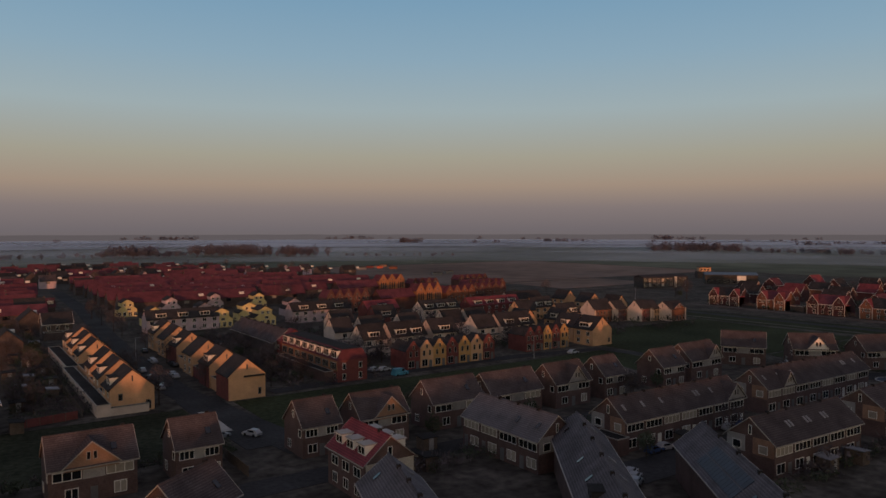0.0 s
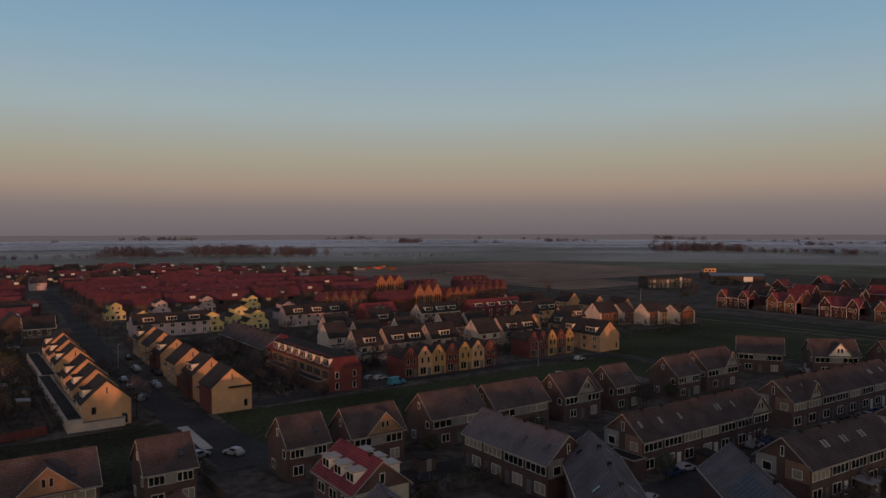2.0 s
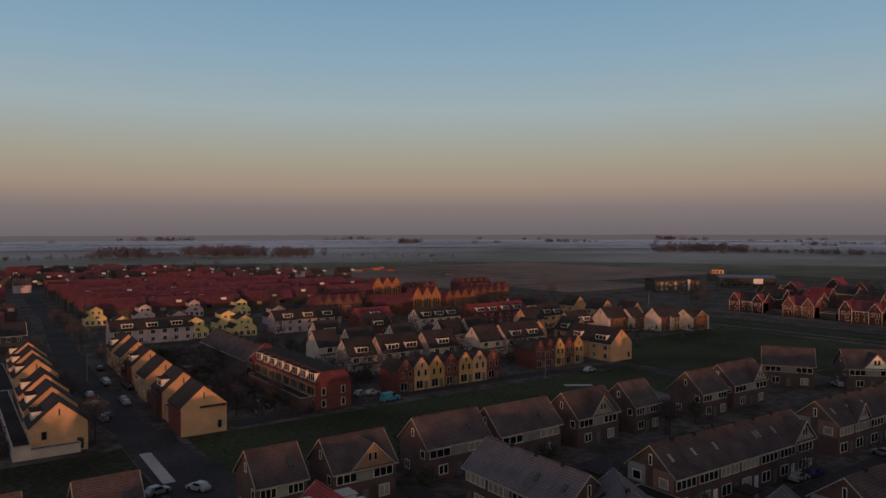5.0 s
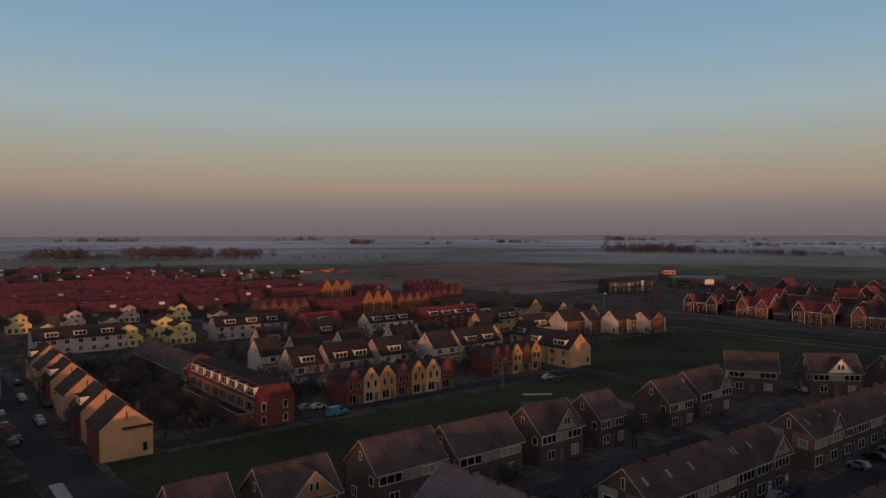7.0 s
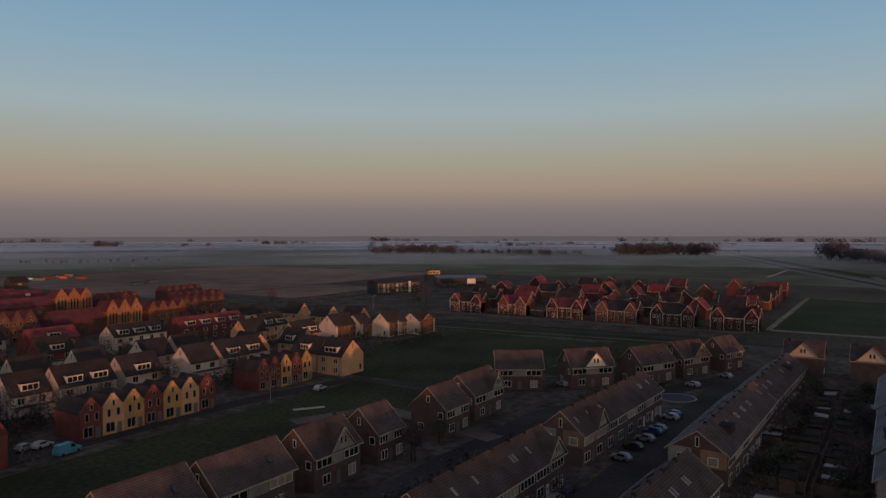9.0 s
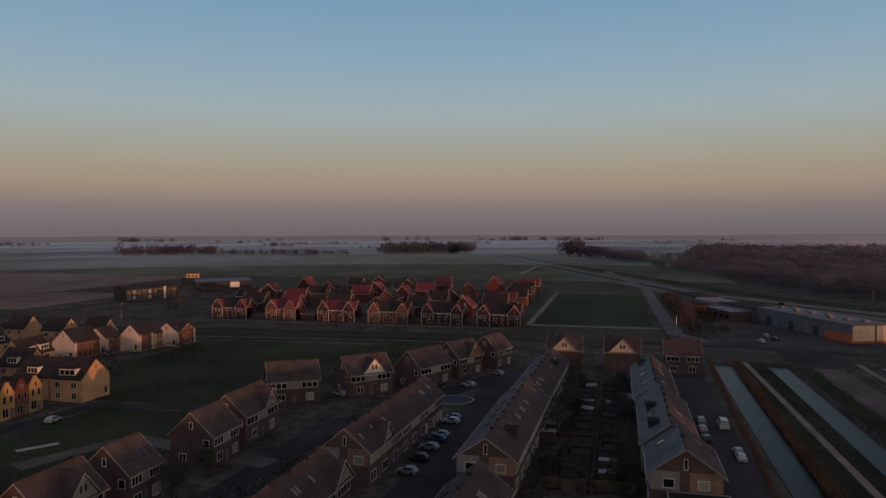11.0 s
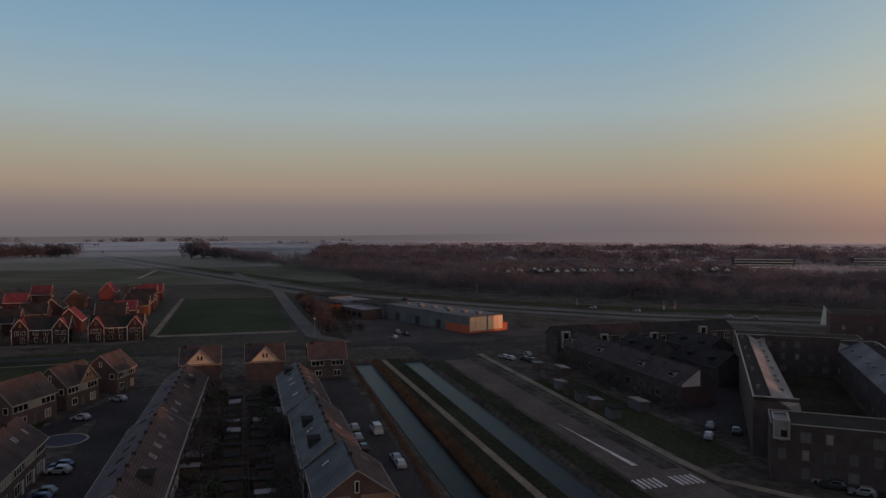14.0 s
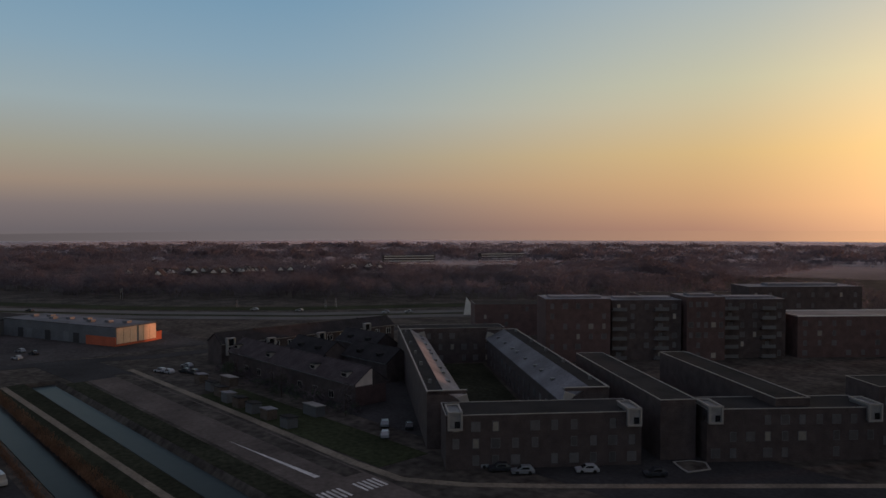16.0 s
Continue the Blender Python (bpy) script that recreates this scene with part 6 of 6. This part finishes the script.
for k, x, y, a in (("w", 48.7, 134.2, 118), ("s", 43.2, 136.0, 20), ("s", 51, 198.5, 88), ("d", 45, 188, 92), ("s", 44.2, 186.5, 92), ("d", 55.2, 215.5, 90), ("s", 51.5, 224.5, 90), ("d", 53.5, 246, 90), ("w", 51.6, 227.5, 90), ("s", 51.1, 202.3, 90), ("d", 55.2, 218.5, 90),
                   ("d", 44.7, 200.5, 90), ("s", 45.5, 212, 90), ("t", 102.5, 167, 10), ("w", 102.0, 174.5, 12), ("s", 99.4, 175.4, 12), ("w", 166, 164, 5), ("w", 91.2, 77.0, 25), ("s", 88.4, 73.6, 25), ("d", 88.0, 79.5, 25), ("w", 90.0, 75.2, 25), ("w", 107.2, 82.5, -10), ("v", 102.0, 87.0, 0), ("b", 104, 82.6, 0),
                   ("w", 128.3, 83.3, 0), ("b", 132.5, 83.0, 5), ("s", 152.6, 81.5, 84), ("d", 159.8, 81.6, 84), ("s", 166.4, 81.4, 80), ("b", 171.8, 81.4, 84), ("s", 174.6, 81.4, 82), ("w", 185.0, 81.6, 80), ("b", 187.8, 81.8, 80),
                   ("w", 220.8, 85.4, 70), ("w", 237.2, 80.6, 65), ("w", 203.2, 114.0, 60), ("v", 194.7, 26.6, 2), ("s", 176.5, 26.4, 1), ("w", 173.2, 26.4, 0), ("s", 190.8, 31.0, 4), ("s", 197.7, 30.6, 3), ("d", 184, 31, 2),
                   ("w", 263.3, -28.0, 20), ("w", 266.2, -27.0, 20), ("d", 261, -32, 20), ("s", 268, -35.5, 20), ("d", 258, -33, 20), ("w", 173.6, -34.8, -40), ("s", 179.8, -39.6, -40), ("d", 175.0, -42.2, -40), ("s", 148.6, -35.0, 51), ("s", 141.4, -38.4, 51), ("w", 134.6, -46.8, 51), ("w", 134.2, -75.0, 60), ("w", 118.8, -75.4, 51),
                   ("d", 145, -36.6, 51), ("d", 126, -53.5, 51), ("w", 389.5, -121.8, 46), ("w", 371, -136.2, 46), ("w", 336.8, -163.4, 52), ("s", 330, -172, 52), ("d", 460, -38, 36), ("w", 316, -2, 20), ("d", 322, -8, 15), ("s", 330, -6, 15)):
    if k in used:
        copy_thing(CARS[k], pose(x, y, 0.085, 0, 0, a))
    else:
        used.add(k)
        CARS[k].matrix_world = pose(x, y, 0.085, 0, 0, a)

# signs beside the main road
for x, y, w, hh_ in ((497, -94, 1.5, 6.0), (374, -153.5, 1.0, 4.8), (375, -160.5, 1.0, 4.8), (409.5, -122.6, 0.9, 3.6)):
    b = thing("road_sign", pose(x, y, 0, 0, 0, -22), "pale road sign on two steel posts", "road sign", "road signs")
    for q in (-w * 0.35, w * 0.35):
        part("post", Shape().tube(0.1, q, -0.1, hh_, 0.08, 0.08, 6), steel, b)
    part("panel", Shape().box(-0.06, 0.02, -w / 2, w / 2, hh_ - 1.9, hh_), cladding, b)
flat("glasshouse_base", 700, 834, 136.2, 138.4, 0.5, concrete, "long pale strip of foil on the far field", "field strip")

# blue play ring in the parking street
ring = [(math.cos(2 * math.pi * i / 32), math.sin(2 * math.pi * i / 32)) for i in range(32)]
s = solid("play_area", Shape().prism([(4.2 * a, 4.2 * b) for a, b in ring], "z", 0, 0.11), play_blue, "round blue play surface with a pale rim", "play area", m=pose(205.5, 85.5, 0))
r_ = Shape()
for i in range(32):
    (a, b), (c, d) = ring[i], ring[(i + 1) % 32]
    r_.poly([(4.2 * a, 4.2 * b, 0), (4.6 * a, 4.6 * b, 0), (4.6 * c, 4.6 * d, 0), (4.2 * c, 4.2 * d, 0)], [(4.2 * a, 4.2 * b, 0.14), (4.6 * a, 4.6 * b, 0.14), (4.6 * c, 4.6 * d, 0.14), (4.2 * c, 4.2 * d, 0.14)])
part("rim", r_, concrete, s)
# flag shaped roof sail by the main road
s = solid("roof_sail", Shape().prism([(0, 0), (7.5, 0), (1.2, 8.5)], "y", -0.15, 0.15), white_paint, "tall pale pointed roof sail beside the main road", "canopy", m=pose(306, -186, 0, 0, 0, -130))

# ---- trees, reeds, woods ----
ng = np.random.default_rng(5)


def crown_faces(n, rx, rz, size, ratio=0.45):
    """Small slanting leaf or twig patches in an uneven ellipsoid, as arrays of corners."""
    d = ng.normal(size=(n, 3))
    d /= np.linalg.norm(d, axis=1)[:, None]
    lump = 1 + 0.25 * np.sin(3 * d[:, :1] + 2) * np.cos(4 * d[:, 1:2] + 1)
    c = d * (ng.uniform(0.25, 1, (n, 1)) ** 0.6) * lump * [rx, rx, rz]
    a, b = ng.normal(size=(n, 3)), ng.normal(size=(n, 3))
    a *= (size * ng.uniform(0.6, 1.4, (n, 1))) / np.linalg.norm(a, axis=1)[:, None]
    b *= (size * ratio) / np.linalg.norm(b, axis=1)[:, None]
    return np.stack([c - a, c + b, c + a * 0.8 - b], 1)


def tri_mesh(name, tri, mat):
    me = bpy.data.meshes.new(name)
    v = tri.reshape(-1, 3)
    me.from_pydata(v.tolist(), [], np.arange(len(v)).reshape(-1, 3).tolist())
    me.materials.append(mat)
    return me


def trunk_tri(h, r, n=5):
    t = []
    for i in range(n):
        a, b = 2 * math.pi * i / n, 2 * math.pi * (i + 1) / n
        p, q = (r * math.cos(a), r * math.sin(a), -0.3), (r * math.cos(b), r * math.sin(b), -0.3)
        u, w = (0.3 * r * math.cos(a), 0.3 * r * math.sin(a), h), (0.3 * r * math.cos(b), 0.3 * r * math.sin(b), h)
        t += [(p, q, w), (p, w, u)]
    return np.array(t)


def limb_tri(p, q, r):
    p, q = np.array(p), np.array(q)
    d = (q - p) / np.linalg.norm(q - p)
    s1 = np.cross(d, [0.3, 0.2, 0.93])
    s1 /= np.linalg.norm(s1)
    s2 = np.cross(d, s1)
    c = [p + r * (math.cos(k * 2.094) * s1 + math.sin(k * 2.094) * s2) for k in range(3)]
    return np.array([(c[k], c[(k + 1) % 3], q) for k in range(3)])


def tree_model(h, leaf, label, n=420, size=0.55, width=0.36):
    t = thing("tree", pose(0, 0, -60), label, "tree", "street trees")
    tr = [trunk_tri(h * 0.8, 0.02 * h, 7)]
    for i in range(9):
        z = h * ng.uniform(0.3, 0.7)
        a = ng.uniform(0, 6.28)
        tr.append(limb_tri((0, 0, z), (h * width * 0.9 * math.cos(a), h * width * 0.9 * math.sin(a), z + h * ng.uniform(0.12, 0.28)), 0.008 * h))
    tb = new("trunk", tri_mesh("trunk", np.concatenate(tr), bark))
    tb.parent = t
    c = crown_faces(n, h * width, h * 0.36, size, 0.12 if leaf is twigs else 0.5) + [0, 0, h * 0.64]
    cb = new("crown", tri_mesh("crown", c, leaf))
    cb.parent = t
    return t


TREES = [tree_model(7, twigs, "small bare winter tree with fine twigs", 700, 0.5), tree_model(9, twigs, "bare winter tree with a rounded crown", 900, 0.55), tree_model(5, shrub, "small dark evergreen tree in a garden", 420, 0.35), tree_model(12, twigs, "tall bare winter tree", 650, 0.7, 0.3)]
spots = [(1, 234, 299), (3, 349, 255), (3, 356, 268), (1, 202, 345), (1, 190, 340), (0, 180, 335), (1, 170, 345), (1, 160, 350), (3, 150, 360), (1, 175, 322), (0, 142, 322), (0, 228, 345), (1, 240, 352), (1, 310, 330), (2, 352, 262)]
for i in range(16):
    spots.append((rng.choice((0, 1)), rng.choice((40.2, 54.6)), 172 + 13 * i + rng.uniform(-3, 3)))
for i in range(26):
    spots.append((rng.choice((0, 0, 2, 2)), rng.uniform(12, 24), rng.uniform(172, 330)))
for i in range(24):
    spots.append((rng.choice((0, 2, 2)), rng.uniform(150, 228), rng.choice((46.5, 48, 56.5, 58.5)) + rng.uniform(-0.8, 0.8)))
for i in range(16):
    spots.append((rng.choice((0, 2)), rng.uniform(66, 82), rng.uniform(172, 250)))
for i in range(18):
    spots.append((rng.choice((0, 1)), rng.uniform(100, 175), rng.uniform(184, 196) if i % 2 else rng.uniform(234, 250)))
for i in range(6):
    spots.append((rng.choice((0, 2)), rng.uniform(185, 250), rng.uniform(-41, -37)))
for i in range(30):
    spots.append((rng.choice((0, 1, 1)), rng.uniform(355, 520), rng.uniform(95, 250)))
for i in range(10):
    spots.append((rng.choice((1, 3)), rng.uniform(330, 440), rng.uniform(16, 24)))
for i in range(14):
    spots.append((rng.choice((0, 2)), rng.uniform(56, 150), rng.choice((99, 112, 80, 125)) + rng.uniform(-2, 2)))
for i in range(34):
    spots.append((rng.choice((1, 1, 3)), rng.uniform(60, 290), rng.uniform(540, 700)))
first = set()
for k, x, y in spots:
    m = pose(x, y, 0, 0, 0, rng.uniform(0, 360))
    if k in first:
        o = copy_thing(TREES[k], m)
        o.scale = (1, 1, 1)
    else:
        first.add(k)
        TREES[k].matrix_world = m


def wood(name, places, heights, mat, label, per=70, width=0.38, size=1.5, models=6):
    """Many trees in one mesh, as uncountable woodland."""
    shapes = []
    for i in range(models):
        c = crown_faces(per, width, 0.40, size / 14, 0.45) + [0, 0, 0.58]
        shapes.append(np.concatenate([c, trunk_tri(0.6, 0.02, 3)]))
    out = []
    for (x, y), h in zip(places, heights):
        a = ng.uniform(0, 6.28)
        r = np.array([[math.cos(a), math.sin(a), 0], [-math.sin(a), math.cos(a), 0], [0, 0, 1]])
        out.append(shapes[ng.integers(models)] @ r * h + [x, y, 0])
    me = tri_mesh(name, np.concatenate(out), mat)
    return tagged(new(name, me), label, "woods", "", "stuff")


def inside(p, poly):
    x, y = p
    hit = False
    for (x0, y0), (x1, y1) in zip(poly, poly[1:] + poly[:1]):
        if (y0 > y) != (y1 > y) and x < (x1 - x0) * (y - y0) / (y1 - y0) + x0:
            hit = not hit
    return hit


WOOD = [(960, 40), (520, -78), (420, -165), (360, -232), (330, -330), (300, -480), (330, -900), (700, -1150), (1250, -800), (1500, -200)]
pl, hs = [], []
while len(pl) < 5600:
    p = (ng.uniform(300, 1500), ng.uniform(-1150, 40))
    edge = (p[0] - 330) * 0.6 + abs(p[1] + 250) * 0.1
    if inside(p, WOOD) and not (540 < p[0] < 700 and -640 < p[1] < -395) and (len(pl) % 2 or math.hypot(p[0] - 64, p[1] - 51) < 800):
        pl.append(p)
        hs.append((ng.uniform(6.5, 10.5) + 7 * max(0.0, noise.noise(Vector((p[0] * 0.02, p[1] * 0.02, 1))))) * (1.25 if ng.random() < 0.06 else 1))
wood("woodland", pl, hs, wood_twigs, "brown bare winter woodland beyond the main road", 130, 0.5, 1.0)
# tree belts on the sunset side of the estate: the first, unseen, is added to shade it
pl, hs = [], []
for i in range(400):
    x = -330 + 408 * (i + ng.random()) / 400
    pl.append((x, -48 + ng.uniform(-14, 14) - 0.05 * x))
    hs.append(ng.uniform(14.4, 16.6))
wood("tree_belt", pl, hs, twigs, "dense belt of tall bare trees beside the estate", 200, 0.34, 1.6)
pl, hs = [], []
for i in range(420):
    pl.append((ng.uniform(-80, 330), ng.uniform(-420, -225)))
    hs.append(ng.uniform(8, 13))
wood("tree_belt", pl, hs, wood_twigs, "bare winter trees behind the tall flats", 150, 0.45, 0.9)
# hedge of bare trees between the road and the sheds
pl, hs = [], []
for i in range(130):
    x = ng.uniform(328, 480)
    pl.append((x, ng.uniform(6, 21) + 0.02 * (x - 330)))
    hs.append(ng.uniform(2.5, 6.5) * (0.75 if x < 350 else 1))
wood("tree_row", pl, hs, bark, "bare brown trees and scrub along a road", 110, 0.5, 1.2)
# far clumps and hedgerows
pl, hs = [], []
for x0, y0, x1, y1, n, h0, h1 in ((195, 1080, 240, 1047, 26, 12, 20), (240, 1047, 300, 1078, 18, 7, 12), (302, 1078, 377, 1023, 50, 14, 21), (377, 1023, 397, 1008, 8, 8, 12), (397, 1008, 451, 969, 34, 13, 19),
                                  (1012, 816, 1130, 729, 70, 12, 20), (1130, 729, 1140, 614, 30, 7, 12), (1140, 614, 1120, 480, 30, 8, 13), (1044, 1722, 1094, 1684, 20, 12, 20), (1488, 1600, 1609, 1507, 26, 10, 16),
                                  (1185, 440, 1262, 300, 150, 15, 22), (1140, 122, 1138, 116, 12, 24, 28), (1130, 105, 1093, 65, 26, 15, 19), (1642, 890, 1638, 800, 14, 9, 14), (1496, 585, 1372, 289, 40, 7, 11), (1093, 65, 980, 20, 60, 10, 15),
                                  (-260, 1010, 195, 1085, 80, 5, 10), (-700, 900, -260, 1010, 70, 6, 11), (451, 969, 640, 860, 20, 4, 7)):
    for i in range(n):
        f = ng.random()
        pl.append((x0 + (x1 - x0) * f + ng.uniform(-14, 14), y0 + (y1 - y0) * f + ng.uniform(-14, 14)))
        hs.append(ng.uniform(h0, h1))
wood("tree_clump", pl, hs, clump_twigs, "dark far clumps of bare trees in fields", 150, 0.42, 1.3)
pl, hs = [], []
for i in range(1500):
    a = radians(ng.uniform(-12, 150))
    r = ng.choice((1950, 2300, 2580, 2580)) + ng.normal() * 25
    if noise.noise(Vector((a * 6, r * 0.01, 0))) < (0.42 if r < 2450 else 0.1):
        continue
    pl.append((60 + r * math.cos(a), 60 + r * math.sin(a)))
    hs.append(ng.uniform(8, 15) * (1.45 if r > 2450 else 0.9))
for i in range(4600):
    a = radians(ng.uniform(-85, -6))
    r = ng.uniform(850, 1640)
    pl.append((60 + r * math.cos(a), 60 + r * math.sin(a)))
    hs.append(ng.uniform(7, 11) + 12 * max(0.0, noise.noise(Vector((a * 40, r * 0.012, 3)))))
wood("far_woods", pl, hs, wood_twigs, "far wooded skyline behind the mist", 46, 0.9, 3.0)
# garden bushes and bare undergrowth between the houses
def undergrowth(name, areas, mat, label, low, high):
    pl, hs = [], []
    for x0, x1, y0, y1, n in areas:
        for i in range(n):
            x, y = ng.uniform(x0, x1), ng.uniform(y0, y1)
            if 42 < x < 57 and y > 120 or 168 < y < 174.5 and 64 < x < 186 or y > 150 and x > 150 and y - 150 < 0:
                continue
            pl.append((x, y))
            hs.append(ng.uniform(low, high) * (1.6 if ng.random() < 0.12 else 1))
    return wood(name, pl, hs, mat, label, 46, 0.62, 2.2)


GARDENS = [(100, 182, 186, 198, 150), (100, 182, 208, 218, 110), (100, 182, 228, 262, 170), (70, 84, 166, 262, 150), (12, 27, 168, 335, 220), (92, 104, 166, 206, 40), (60, 150, 264, 330, 120), (188, 262, 182, 260, 120),
           (58, 140, 96, 101.5, 70), (5, 140, 123.8, 127, 90), (98, 190, 94, 101, 80), (100, 234, 57, 61.5, 70), (150, 232, 44.5, 50.5, 90), (352, 512, 96, 245, 300), (336, 340, 86, 232, 60), (190, 256, -43, -36, 40), (160, 300, 290, 400, 200), (212, 262, 101, 124, 30)]
undergrowth("bushes", GARDENS, shrub, "dark evergreen bushes and hedges in the gardens", 1.0, 2.4)
undergrowth("undergrowth", GARDENS, twigs, "bare winter bushes between sheds and fences", 1.2, 3.0)
# reeds along the ditches
tri = []
for y0, y1, n in ((13.0, 16.0, 16000), (23.2, 24.8, 11000)):
    x, y, hh_ = ng.uniform(CX0, CX1, n), ng.triangular(y0, (y0 + y1) / 2, y1, n), ng.uniform(0.1, 0.8, n) * (0.6 + 0.4 * np.sin(ng.uniform(0, 6, n)))
    y = y - (0.0175 + 0.00165 * (y - 15.2)) * np.maximum(-5.0, x - 160)
    dx, dy, w = ng.normal(size=n) * 0.3, ng.normal(size=n) * 0.3, ng.uniform(0.06, 0.16, n)
    z = np.full(n, -0.6)
    tri.append(np.stack([np.stack([x - w, y, z], 1), np.stack([x + w, y + 0.1, z], 1), np.stack([x + dx, y + dy, hh_ + 0.1], 1)], 1))
tagged(new("reeds", tri_mesh("reeds", np.concatenate(tri), reed)), "dry brown reeds along the ditch banks", "reeds", "", "stuff")
# pale flats and white gables among the woods
for x, y, a, L in ((677, -463, 60, 58), (655, -592, 62, 56)):
    b = thing("apartment_block", pose(x, y, 0, 0, 0, a), "far flats with pale balcony bands among trees", "apartment block", "far flats")
    part("wall", Shape().box(-L / 2, L / 2, -6, 6, -0.1, 11.5), brick_dark, b)
    part("roof", Shape().box(-L / 2 - 0.2, L / 2 + 0.2, -6.2, 6.2, 11.504, 11.8), felt, b)
    for i in range(4):
        part("balcony_band", Shape().box(-L / 2 + 1, L / 2 - 1, 6.0, 7.2, 2.6 + 2.7 * i, 3.4 + 2.7 * i), white_paint, b)
for i in range(46):
    f = rng.random()
    x, y = 612 - 45 * f + rng.uniform(-22, 22), -140 - 200 * f + rng.uniform(-14, 14)
    h = thing("house", pose(x, y, 0, 0, 0, rng.choice((138, 142, 150))), "far house with a white gable among trees", "house", "far white gabled houses")
    part("wall", Shape().prism([(-4, -0.1), (4, -0.1), (4, 6.6), (0, 10.8), (-4, 6.6)], "x", -5, 5), brick_dark, h)
    part("roof", slopes(Shape(), 8, 6.6, 10.8, -5.2, 5.2, 0.4), tile_brown, h)
    part("gable", Shape().prism([(-2.6, 7.6), (2.6, 7.6), (0, 10.3)], "x", -5.28, 5.28), white_paint, h)
